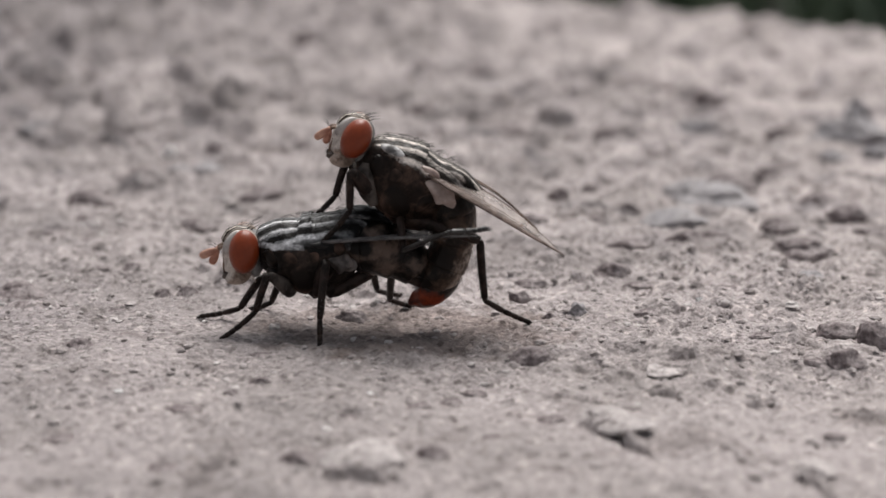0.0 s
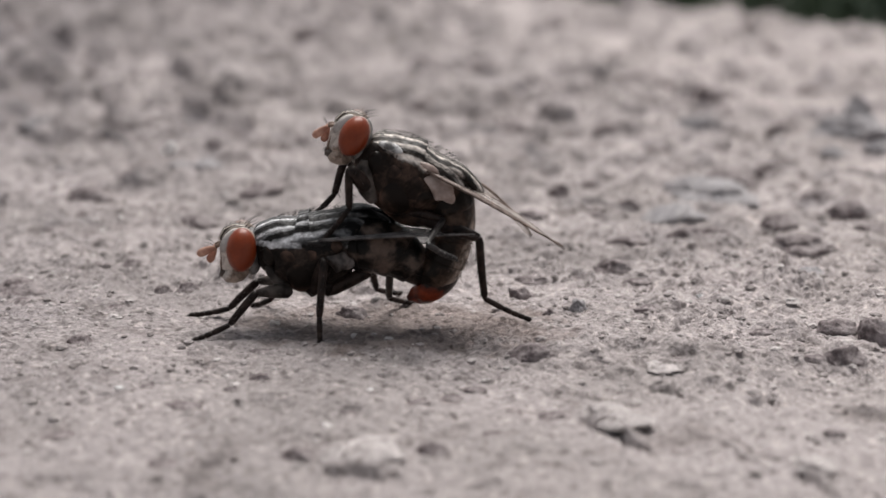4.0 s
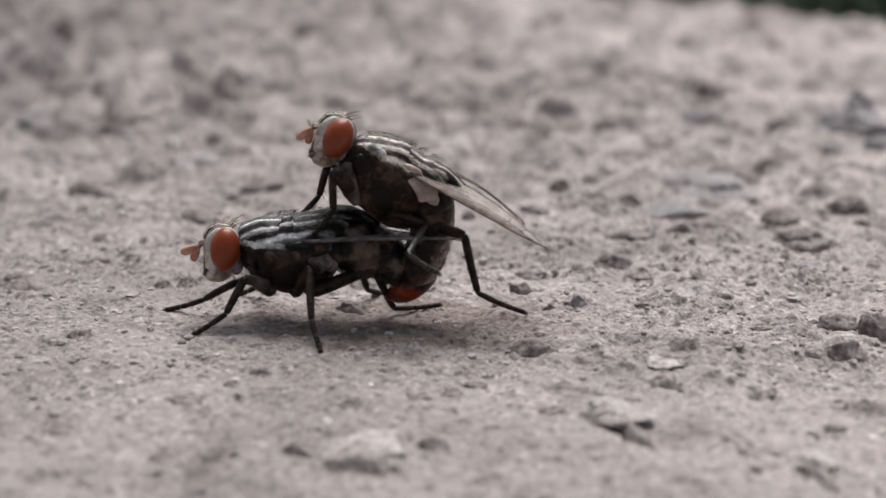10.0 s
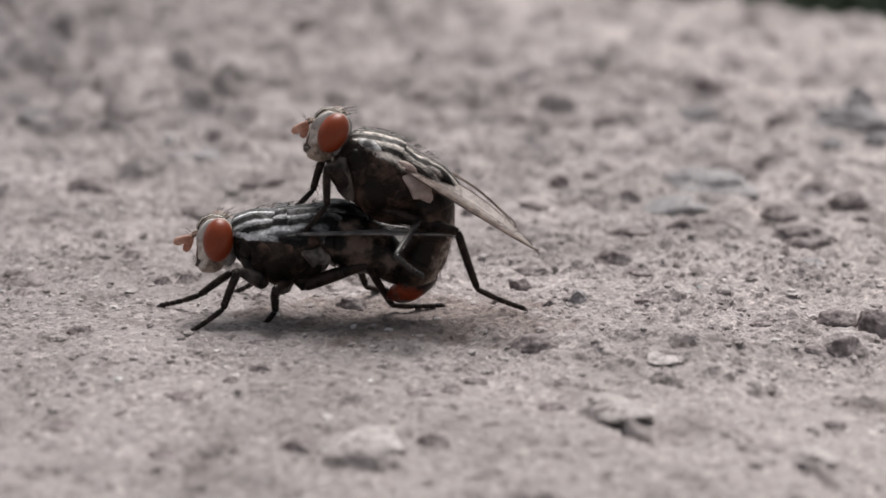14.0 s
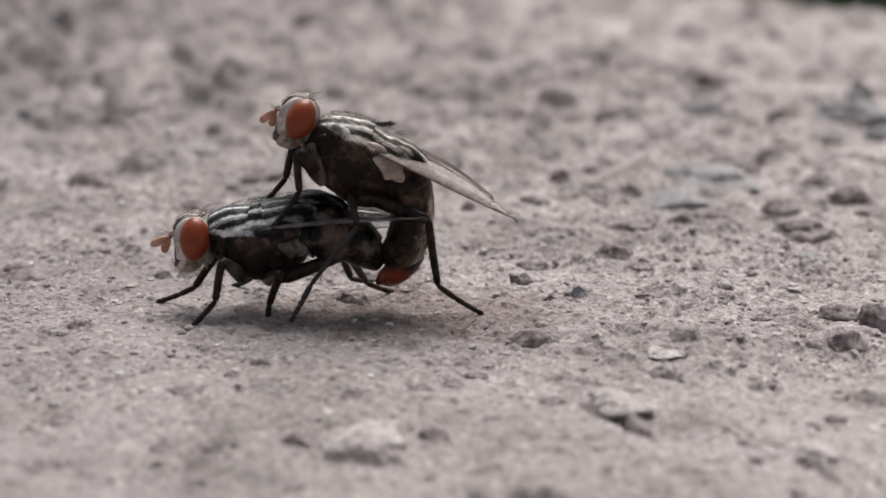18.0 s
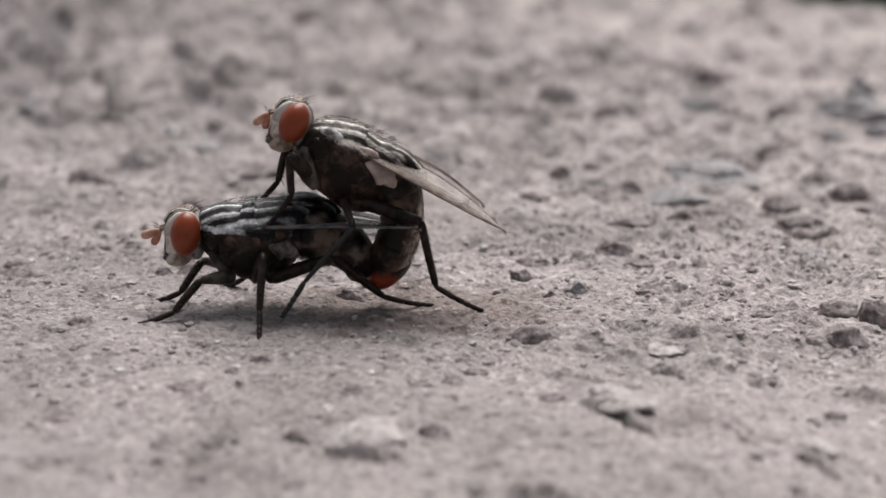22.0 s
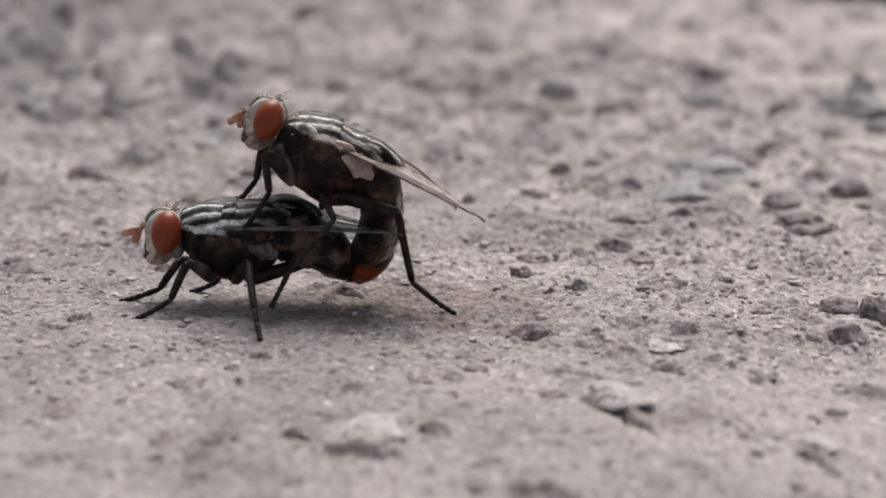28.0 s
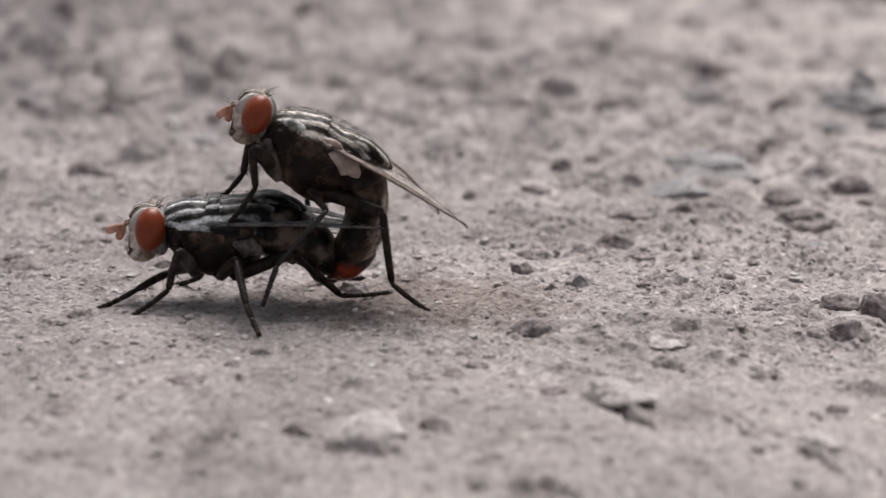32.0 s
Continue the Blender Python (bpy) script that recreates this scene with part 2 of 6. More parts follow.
def crown_stripes():
    """The crown between the eyes: a dark band along its middle, cream beside it, a brown line, cream again."""
    m = Nodes("striped_crown", 0.5, 0.25)
    y = m.calc("MULTIPLY", m.calc("ABSOLUTE", m.axis(1)), 1000.0)
    y = m.calc("ADD", y, m.calc("MULTIPLY", m.calc("SUBTRACT", m.noise(0.3, 3), 0.5), 0.06))
    cream, brown, dark = (0.52, 0.46, 0.40), (0.10, 0.066, 0.05), (0.022, 0.016, 0.013)
    c = m.ramp(y, [(0.0, dark), (0.09, dark), (0.11, cream), (0.16, cream), (0.18, brown), (0.23, dark), (0.25, cream), (0.40, cream)], False)
    m.color(m.mix(1.0, c, m.ramp(m.noise(0.2, 4, 0.7), [(0.3, (0.55, 0.55, 0.55)), (0.6, (1.1, 1.1, 1.1))]), "MULTIPLY"))
    m.bump(m.noise(0.12, 3), 0.02, 0.6)
    return m.mat


def bent_abdomen():
    """Dark brown, with a tan bloom and painted back light along the back of the bend."""
    m = Nodes("brown_abdomen", 0.40, 0.16)
    base = m.ramp(m.noise(1.0, 4, 0.6), [(0.42, (0.009, 0.0063, 0.0050)), (0.68, (0.095, 0.060, 0.043))])
    tan = m.ramp(m.noise(0.45, 4, 0.6), [(0.36, (0.06, 0.040, 0.029)), (0.62, (0.38, 0.30, 0.25))])
    x = m.calc("ADD", m.calc("MULTIPLY", m.axis(0), -1000.0), m.calc("MULTIPLY", m.noise(0.8, 4, 0.6), 1.1))
    back = m.ramp(m.calc("SUBTRACT", x, 3.05), [(0.56, 0.0), (0.95, 1.0)])
    m.color(m.mix(back, base, tan))
    m.rough(m.ramp(m.noise(0.4, 3), [(0.3, 0.28), (0.7, 0.55)]))
    m.bump(m.noise(0.2, 4, 0.6), 0.05, 0.7)
    return m.mat


def red_tip():
    """Orange-red at the very end, passing unevenly into the dark brown of the abdomen."""
    m = Nodes("red_terminalia", 0.38, 0.35)
    red = m.ramp(m.noise(0.5, 4, 0.6), [(0.34, (0.055, 0.008, 0.004)), (0.64, (0.24, 0.034, 0.008))])
    z = m.calc("ADD", m.calc("MULTIPLY", m.axis(2), -1000.0), m.calc("MULTIPLY", m.noise(0.7, 4, 0.6), 1.5))
    m.color(m.mix(m.ramp(m.calc("SUBTRACT", z, 4.35), [(0.1, 0.0), (0.6, 1.0)]), (0.012, 0.006, 0.0045), red))
    m.bump(m.noise(0.16, 4, 0.6), 0.04, 0.7)
    return m.mat


def wing_film(name, lo, hi, tint, rough):
    m = Nodes(name, rough, 0.35)
    m.color(m.ramp(m.noise(1.2, 4), [(0.3, tuple(0.65 * v for v in tint)), (0.7, tint)]))
    m.link(m.ramp(m.noise(0.8, 3), [(0.3, lo), (0.7, hi)]), m.bsdf.inputs["Alpha"])
    m.bump(m.noise(0.35, 3, 0.5, 1.0), 0.05, 0.7)
    return m.mat


M_CONCRETE = concrete()
M_STONE = grain_rock("blue_grey_aggregate", (0.25, 0.238, 0.250), (0.33, 0.314, 0.325), (0.39, 0.362, 0.360))
# dark chips and plain concrete lumps, whose shaded fronts are painted by this tone
M_SHADE_STONE = grain_rock("dark_aggregate_shade", (0.145, 0.115, 0.117), (0.25, 0.210, 0.211), (0.36, 0.322, 0.318))
M_PALESTONE = grain_rock("pale_stone", (0.34, 0.305, 0.298), (0.47, 0.425, 0.417), (0.52, 0.475, 0.467))
M_QUARTZ = grain_rock("white_quartz", (0.66, 0.65, 0.65), (0.78, 0.77, 0.77), (0.80, 0.79, 0.78))
M_GRIT = crumbs()
M_THORAX = striped_thorax("striped_thorax", (0.60, 0.60, 0.61), (0.010, 0.0085, 0.008), (0.0085, 0.0060, 0.0048), 0.22, 0.26)
M_THORAX2 = striped_thorax("striped_thorax_brown", (0.58, 0.525, 0.48), (0.020, 0.015, 0.012), (0.0125, 0.0078, 0.0058), 0.75, 0.45)
M_ABDOMEN = two_tone("chequered_abdomen", (0.006, 0.0046, 0.0039), (0.125, 0.090, 0.073), 1.0, 0.36, 0.14, 0.06, 0.2, 0.46, 0.66)
M_ABDOMEN2 = bent_abdomen()
M_TIP = red_tip()
M_SILVERFACE = two_tone("silver_cheek", (0.28, 0.25, 0.23), (0.50, 0.465, 0.44), 0.5, 0.42, 0.4, 0.02, 0.09)
M_FACE = face_skin("pale_face", 0.40)
M_FACE2 = face_skin("tan_face", 0.24)
M_RIM = two_tone("pale_rim", (0.17, 0.13, 0.105), (0.40, 0.335, 0.295), 0.4, 0.5, 0.3)
# the lighter brown is dust together with reflections painted on the plates
M_FLANK = two_tone("brown_grey_flank", (0.008, 0.0054, 0.0042), (0.115, 0.070, 0.052), 1.1, 0.36, 0.13, 0.03, 0.2, 0.42, 0.72)
M_OCCIPUT = two_tone("grey_occiput", (0.055, 0.050, 0.048), (0.21, 0.20, 0.195), 0.5, 0.55, 0.3, 0.03, 0.1)
M_WINGROOT = streaked("streaked_wing_root")
M_FRONS = two_tone("dark_frons", (0.025, 0.018, 0.015), (0.09, 0.068, 0.057), 0.4, 0.5, 0.3, 0.02, 0.1)
M_CROWN = crown_stripes()
M_RIDGE = two_tone("brown_ridge", (0.12, 0.075, 0.055), (0.24, 0.16, 0.12), 0.4, 0.5, 0.3)
M_SHOULDER = two_tone("silver_shoulder", (0.10, 0.095, 0.093), (0.52, 0.515, 0.51), 0.42, 0.5, 0.25, 0.05, 0.15, 0.38, 0.56)
M_SHINY = two_tone("shiny_leg", (0.009, 0.0075, 0.007), (0.026, 0.023, 0.022), 0.5, 0.34, 0.4)
M_EYE = eye_red()
M_ANTENNA = two_tone("orange_antenna", (0.36, 0.16, 0.11), (0.56, 0.32, 0.235), 0.45, 0.5, 0.3, 0.01, 0.08)
M_LEG = two_tone("black_leg", (0.009, 0.006, 0.005), (0.034, 0.0225, 0.0185), 0.4, 0.42, 0.15, 0.02, 0.1)
M_COXA = two_tone("grey_coxa", (0.018, 0.0145, 0.0125), (0.095, 0.080, 0.071), 0.6, 0.5, 0.18, 0.02, 0.1)
M_BRISTLE = two_tone("black_bristle", (0.012, 0.010, 0.010), (0.022, 0.02, 0.02), 0.3, 0.4, 0.4)
M_HAIR = two_tone("pale_hair", (0.40, 0.34, 0.28), (0.55, 0.48, 0.42), 0.3, 0.5, 0.3)
M_WING = wing_film("wing_membrane", 0.34, 0.60, (0.46, 0.395, 0.36), 0.3)
M_WING_SMOKY = wing_film("smoky_wing_membrane", 0.40, 0.65, (0.20, 0.185, 0.18), 0.45)
M_VEIN = two_tone("brown_vein", (0.07, 0.042, 0.032), (0.17, 0.115, 0.09), 0.6, 0.4, 0.4)
M_CALYPTER_GREY = two_tone("grey_calypter", (0.035, 0.028, 0.025), (0.135, 0.114, 0.104), 0.45, 0.4, 0.3, 0.03, 0.2)
M_COSTA = two_tone("tan_vein", (0.07, 0.046, 0.036), (0.20, 0.148, 0.124), 0.5, 0.4, 0.3)
M_VEIN_DARK = two_tone("dark_vein", (0.035, 0.031, 0.031), (0.13, 0.12, 0.118), 0.6, 0.4, 0.3)
M_CALYPTER = two_tone("tan_calypter", (0.26, 0.19, 0.165), (0.44, 0.35, 0.31), 0.6, 0.4, 0.4, 0.03, 0.3)
M_SOIL = two_tone("dark_soil", (0.05, 0.047, 0.043), (0.10, 0.092, 0.085), 30, 0.95, 0.2, 3.0, 12)
M_GRASS = two_tone("grass", (0.032, 0.050, 0.030), (0.06, 0.085, 0.045), 40, 0.55, 0.3)

# ---- ground ----
BEDS = []  # level places in which the larger stones sit


def bed(x, y, w):
    BEDS.append((x, y, w / 2))


LEDGES = []


def ledge(x, y, w, d, h, slant):
    """A raised flake of the concrete that breaks off sharply towards -y: middle of the broken edge, width, depth, height in mm, slope of the edge."""
    LEDGES.append((x, y, w / 2, d, h, slant))


ledge(-2.59, -25.30, 2.49, 1.86, 0.40, -0.20)
ledge(5.67, -21.90, 2.13, 1.72, 0.55, -1.33)
ledge(11.54, -25.63, 1.11, 1.72, 0.33, -1.62)
ledge(2.89, -28.1, 1.95, 1.72, 0.40, -0.14)
ledge(7.83, -17.53, 1.25, 2.06, 0.37, -0.10)
ledge(9.85, -17.09, 1.55, 1.72, 0.22, -0.17)
ledge(11.31, -18.26, 1.23, 1.72, 0.31, -0.10)
ledge(9.15, -23.28, 1.30, 1.72, 0.16, -0.21)
ledge(7.88, -26.16, 1.17, 1.72, 0.14, -0.08)
ledge(4.50, -17.77, 2.89, 2.18, 0.18, -0.22)
ledge(-7.41, -26.99, 1.18, 1.72, 0.15, -0.08)
ledge(-12.19, -26.07, 1.30, 1.72, 0.13, -0.08)
ledge(6.35, -16.19, 1.48, 1.72, 0.22, -0.18)
ledge(2.28, -18.57, 1.24, 1.72, 0.13, 0.00)
bed(-30.26, 58.46, 1.96)
bed(-26.74, 56.73, 1.09)
bed(-19.59, 53.21, 1.28)
bed(-22.46, 49.22, 1.06)
bed(-11.83, 78.49, 2.65)
bed(-22.53, 88.18, 1.73)
bed(-25.86, 94.72, 1.50)
bed(-8.81, 97.43, 2.62)
bed(-39.08, 86.33, 2.49)
bed(-33.59, 81.93, 1.43)
bed(-24.37, 40.90, 2.35)
bed(-20.10, 30.25, 0.81)
bed(-13.47, 25.96, 1.30)
bed(-18.61, 14.11, 2.25)
bed(-17.99, 9.87, 1.19)
bed(-13.26, 11.37, 0.77)
bed(-9.57, 13.94, 2.54)
bed(-7.84, 15.79, 1.08)
bed(-8.66, 28.18, 1.15)
bed(-5.23, 49.06, 2.06)
bed(-1.53, 61.35, 1.77)
bed(-0.95, 43.04, 1.99)
bed(-14.19, 64.28, 1.34)
bed(-19.83, 64.28, 1.34)
bed(-16.87, 20.63, 2.37)
bed(-18.91, 6.90, 1.31)
bed(-16.91, 5.66, 1.03)
bed(-12.27, 8.54, 1.60)
bed(2.75, 94.55, 0.98)
bed(10.00, 84.29, 2.47)
bed(7.12, 71.64, 1.62)
bed(9.85, 59.86, 1.75)
bed(2.89, 61.50, 2.21)
bed(14.33, 51.34, 3.52)
bed(18.73, 47.18, 1.65)
bed(21.62, 54.17, 1.70)
bed(28.39, 86.92, 1.72)
bed(27.12, 71.35, 2.79)
bed(26.70, 50.20, 1.67)
bed(27.80, 40.66, 1.59)
bed(21.28, 33.89, 1.36)
bed(4.09, 33.39, 2.77)
bed(5.00, 29.45, 1.15)
bed(10.56, 34.07, 1.89)
bed(8.17, 32.79, 0.99)
bed(12.14, 24.44, 1.78)
bed(4.42, 19.96, 1.26)
bed(6.16, 15.04, 0.93)
bed(8.13, 17.22, 1.09)
bed(4.56, 10.17, 1.33)
bed(1.28, 8.87, 0.76)
bed(9.47, 12.25, 1.06)
bed(15.59, 18.47, 2.63)
bed(18.93, 21.31, 2.06)
bed(20.85, 11.38, 1.92)
bed(11.58, 5.33, 1.70)
bed(13.28, 6.68, 1.30)
bed(8.89, 5.28, 1.56)
bed(16.66, 8.79, 1.60)
bed(16.99, 3.77, 2.59)
bed(19.75, 14.43, 1.96)
bed(7.67, 9.78, 0.91)
bed(20.86, 7.50, 1.31)
bed(-18.20, -3.62, 1.93)
bed(-17.44, -5.71, 0.94)
bed(-15.38, 0.25, 0.74)
bed(-14.01, 0.49, 0.87)
bed(-13.47, -6.85, 0.81)
bed(-11.93, -4.03, 0.72)
bed(-10.96, -3.94, 0.96)
bed(-13.94, -12.01, 0.96)
bed(-6.61, -16.16, 0.77)
bed(-10.60, -16.96, 0.66)
bed(-8.89, -19.34, 1.28)
bed(-12.60, -22.03, 1.02)
bed(-0.87, -18.79, 0.82)
bed(-3.26, -19.93, 0.70)
bed(-6.95, -12.80, 0.73)
bed(-3.66, -7.73, 1.15)
bed(-1.42, -11.16, 0.66)
bed(-4.57, -23.94, 1.15)
bed(-0.26, -23.69, 0.84)
bed(-8.86, -24.64, 0.95)
bed(-7.55, -6.77, 0.81)
bed(1.59, -22.04, 0.65)
bed(3.38, -13.53, 1.66)
bed(8.86, -14.46, 1.32)
bed(15.47, -10.29, 1.66)
bed(16.73, -11.19, 1.20)
bed(15.09, -13.66, 1.28)
bed(13.97, -13.61, 0.82)
bed(3.74, -20.09, 1.07)
bed(12.99, -21.66, 0.66)
bed(7.66, -0.68, 1.49)
bed(8.48, -2.56, 0.98)
bed(3.81, -2.59, 1.47)
bed(5.90, -2.65, 0.74)
bed(3.22, -5.05, 0.83)
bed(12.33, -3.03, 0.98)
bed(8.50, -6.73, 0.93)
bed(12.53, -10.33, 0.89)
bed(9.82, -4.65, 0.72)
bed(16.62, 2.97, 1.79)
bed(0.30, -18.16, 0.73)
bed(1.11, -17.24, 0.75)
bed(-25.41, 33.83, 2.95)
bed(-15.04, 21.83, 1.27)
bed(-13.36, 20.43, 2.67)
bed(18.48, 54.24, 1.91)
bed(25.54, 32.26, 3.96)
bed(23.16, 26.02, 1.47)
bed(26.11, 27.35, 1.81)
bed(16.19, 33.72, 2.60)
bed(14.11, 16.93, 3.20)
bed(14.58, 14.31, 4.01)
bed(11.61, 10.25, 3.03)
bed(5.56, -7.22, 0.69)
bed(16.24, -1.64, 1.48)
bed(-16.27, 26.63, 0.74)
bed(17.78, 40.40, 0.83)
bed(4.79, 24.56, 0.67)

rng = np.random.default_rng(7)
LATTICE = rng.random((256, 256))


def field(x, y, size, turn=0.0):
    """Smooth noise between -1 and 1 with features of that size in mm."""
    c, s = math.cos(turn), math.sin(turn)
    u, v = (x * c - y * s) / size + 91.3 + 17 * turn, (x * s + y * c) / size + 53.7 + 29 * turn
    i, j = np.floor(u).astype(int), np.floor(v).astype(int)
    f, g = u - i, v - j
    f, g = f * f * f * (f * (6 * f - 15) + 10), g * g * g * (g * (6 * g - 15) + 10)
    i, j, i2, j2 = i % 256, j % 256, (i + 1) % 256, (j + 1) % 256
    a = LATTICE[i, j] * (1 - f) + LATTICE[i2, j] * f
    b = LATTICE[i, j2] * (1 - f) + LATTICE[i2, j2] * f
    return 2 * (a * (1 - g) + b * g) - 1


def granules(x, y, size, share, seed):
    """Domes of random height, one to a cell, 0 to 1: crumbs and grains of that size in mm."""
    g = np.random.default_rng(seed)
    px, py, ph = g.random((128, 128)), g.random((128, 128)), g.random((128, 128))
    ph = np.where(ph < share, 0.35 + 0.65 * ph / share, 0.0)
    u, v = x / size + 31.7, y / size + 17.3
    u, v = u + 0.16 * field(x, y, size * 0.45, 1.5), v + 0.16 * field(x, y, size * 0.45, 2.6)
    i, j = np.floor(u).astype(int), np.floor(v).astype(int)
    best = np.zeros_like(u)
    for di in (-1, 0, 1):
        for dj in (-1, 0, 1):
            a, b = (i + di) % 128, (j + dj) % 128
            d2 = (i + di + px[a, b] - u) ** 2 + (j + dj + py[a, b] - v) ** 2
            r2 = (0.30 + 0.42 * px[b, a]) ** 2
            best = np.maximum(best, ph[a, b] * np.sqrt(np.clip(1 - d2 / r2, 0, 1)))
    return best


EDGE = (21.3, 109.5)  # a point of the slab's broken edge, a line in plan


def past_edge(x, y):
    wob = 1.0 * field(x, y, 14.0, 0.4) + 0.4 * field(x, y, 4.0, 1.1)
    return (x - EDGE[0]) * 0.700 + (y - EDGE[1]) * 0.714 + wob


def height(x, y):
    """The slab's surface in mm at x, y in mm (arrays)."""
    z = 0.22 * field(x, y, 13.0, 0.3) + 0.20 * field(x, y, 5.0, 0.9)
    rough = np.clip(0.60 + 0.45 * field(x, y, 12.0, 2.2) + 0.010 * (x + 2) + 0.018 * (np.clip(y, -40, -2) + 14) - 0.006 * np.clip(y, 0, 70) + 0.008 * np.clip(-x, 0, 40) * np.clip(y / 18, 0, 1) - 0.45 * np.clip((-14 - y) / 5, 0, 1), 0.14, 1.15)
    near_flies = np.exp(-(((x + 4.5) / 9.0) ** 2 + ((y + 9.4) / 4.0) ** 2))
    calm = 1 - 0.8 * near_flies
    z = z * (1 - 0.85 * near_flies)
    z = z + 0.30 * rough * np.clip(field(x, y, 2.1, 1.7) + 0.5 * field(x, y, 1.1, 0.5), -0.6, 2) * calm
    z = z + 0.12 * np.clip(field(x, y, 3.4, 0.2) - 0.1, 0, 1) * calm * np.clip((y + 30) / 12, 0.4, 1.5)
    far = np.clip((y - 5) / 36, 0, 1)
    lumpy = np.clip(1.0 - 0.012 * x, 0.6, 1.4)
    crumbly = np.clip(1.7 * field(x, y, 2.7, 5.2) + 0.8 * field(x, y, 7.0, 3.9) - 0.25, 0, 1) * np.clip((y + 17) / 3, 0, 1) * calm
    z = z + crumbly * (0.24 * granules(x, y, 0.60, 0.7, 31) + 0.16 * granules(x, y, 0.33, 0.7, 32) + 0.05 * field(x, y, 0.22, 4.4))
    z = z + (0.05 + 0.95 * far * lumpy) * granules(x, y, 5.0, 0.5, 21) * (1 + 0.35 * field(x, y, 1.1, 3.1)) * calm
    z = z + 1.5 * far * lumpy * granules(x, y, 3.1, 0.5, 26) * (1 + 0.35 * field(x, y, 0.9, 2.1)) * calm
    z = z + (0.20 + 0.15 * far) * rough * granules(x, y, 1.9, 0.42, 22) * (1 + 0.3 * field(x, y, 0.6, 1.1)) * calm
    z = z + 0.20 * rough * granules(x, y, 0.85, 0.5, 23) * (0.55 + 0.45 * calm)
    z = z + 0.085 * (0.35 + 0.65 * rough) * granules(x, y, 0.42, 0.6, 24)
    z = z + 0.035 * granules(x, y, 0.26, 0.55, 25)
    z = z + 0.07 * field(x, y, 0.62, 2.4) * rough + 0.028 * field(x, y, 0.31, 1.3) + 0.012 * field(x, y, 0.17, 0.8)
    pit = np.clip(field(x, y, 1.9, 3.3) - 0.5, 0, 1) + np.clip(field(x, y, 0.8, 4.1) - 0.55, 0, 1)
    z = z - 0.35 * pit * calm
    z = z - 0.05 - 0.30 * far - 0.03 * rough
    for cx, cy, r in BEDS:
        near = (np.abs(x - cx) < 3 * r) & (np.abs(y - cy) < 3 * r)
        if near.any():
            z[near] *= 1 - 0.85 * np.exp(-(((x[near] - cx) ** 2 + (y[near] - cy) ** 2) / (1.1 * r * r)) ** 2)
    for cx, cy, rx, d, h, slant in LEDGES:
        near = (np.abs(x - cx) < 1.5 * rx) & (np.abs(y - cy) < 1.4 * d + rx * abs(slant) + 0.6)
        if near.any():
            u = (x[near] - cx) / rx
            v = (y[near] - cy - slant * (x[near] - cx)) / d + 0.22 * field(x[near], y[near], rx * 0.55, 1.2) + 0.10 * field(x[near], y[near], rx * 0.2, 0.6) + 0.35 * u * u
            wide = np.clip(1.15 - np.abs(u), 0, 1) ** 0.5
            rise = np.clip(v / 0.10, 0, 1)
            rise = rise * rise * (3 - 2 * rise)
            z[near] += 0.75 * h * wide * rise * np.exp(-(np.clip(v, 0, 4) / 0.75) ** 2) * (1 + 0.25 * field(x[near], y[near], rx * 0.4, 2.0))
            z[near] -= 0.55 * h * wide * np.exp(-((v + 0.10) / 0.16) ** 2)
    s = past_edge(x, y)
    z = z - 0.10 * np.clip(s + 5.0, 0, 5) ** 2 * 0.5 - np.where(s > 0, 12.0 * s, 0)
    return np.maximum(z, -70.0)


def axis_steps(parts):
    out = []
    for a, b, step in parts:
        out.append(np.arange(a, b, step))
    return np.concatenate(out)


def build_slab():
    gx = axis_steps([(-400, -60, 20), (-60, -40, 0.8), (-40, -24, 0.24), (-24, 28, 0.08), (28, 45, 0.24), (45, 70, 0.8), (70, 401, 20)])
    gy = axis_steps([(-300, -60, 20), (-60, -32, 1.5), (-32, 0, 0.09), (0, 18, 0.15), (18, 55, 0.28), (55, 150, 0.6), (150, 260, 5)])
    x, y = np.meshgrid(gx, gy)
    z = height(x.ravel(), y.ravel())
    co = np.stack([x.ravel(), y.ravel(), z], 1) * MM
    nx, ny = len(gx), len(gy)
    idx = np.arange(nx * ny).reshape(ny, nx)
    quads = np.stack([idx[:-1, :-1], idx[:-1, 1:], idx[1:, 1:], idx[1:, :-1]], -1).reshape(-1, 4)
    me = bpy.data.meshes.new("slab")
    me.vertices.add(len(co))
    me.vertices.foreach_set("co", co.astype(np.float32).ravel())
    me.loops.add(quads.size)
    me.loops.foreach_set("vertex_index", quads.ravel().astype(np.int32))
    me.polygons.add(len(quads))
    me.polygons.foreach_set("loop_start", np.arange(0, quads.size, 4, dtype=np.int32))
    me.update(calc_edges=True)
    me.polygons.foreach_set("use_smooth", np.ones(len(quads), dtype=bool))
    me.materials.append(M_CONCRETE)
    return tagged(new("pavement", me), "worn rough grey concrete slab with pits and crumbs", "concrete slab", kind="structure")


slab = build_slab()


def top(x, y):
    return float(height(np.array([float(x)]), np.array([float(y)]))[0])


def mesh_of(bm, name, material, smooth=True):
    me = bpy.data.meshes.new(name)
    bm.to_mesh(me)
    bm.free()
    if smooth:
        me.polygons.foreach_set("use_smooth", np.ones(len(me.polygons), dtype=bool))
    me.materials.append(material)
    return me


def part(name, bm, material, parent, label="", smooth=True):
    ob = new(name, mesh_of(bm, name, material, smooth))
    ob.parent = parent
    return tagged(ob, label)


# soil and grass beyond the slab, down to the horizon
bm = bmesh.new()
vs = [bm.verts.new(v) for v in ((-60, -60, -0.068), (60, -60, -0.068), (60, 60, -0.068), (-60, 60, -0.068))]
bm.faces.new(vs)
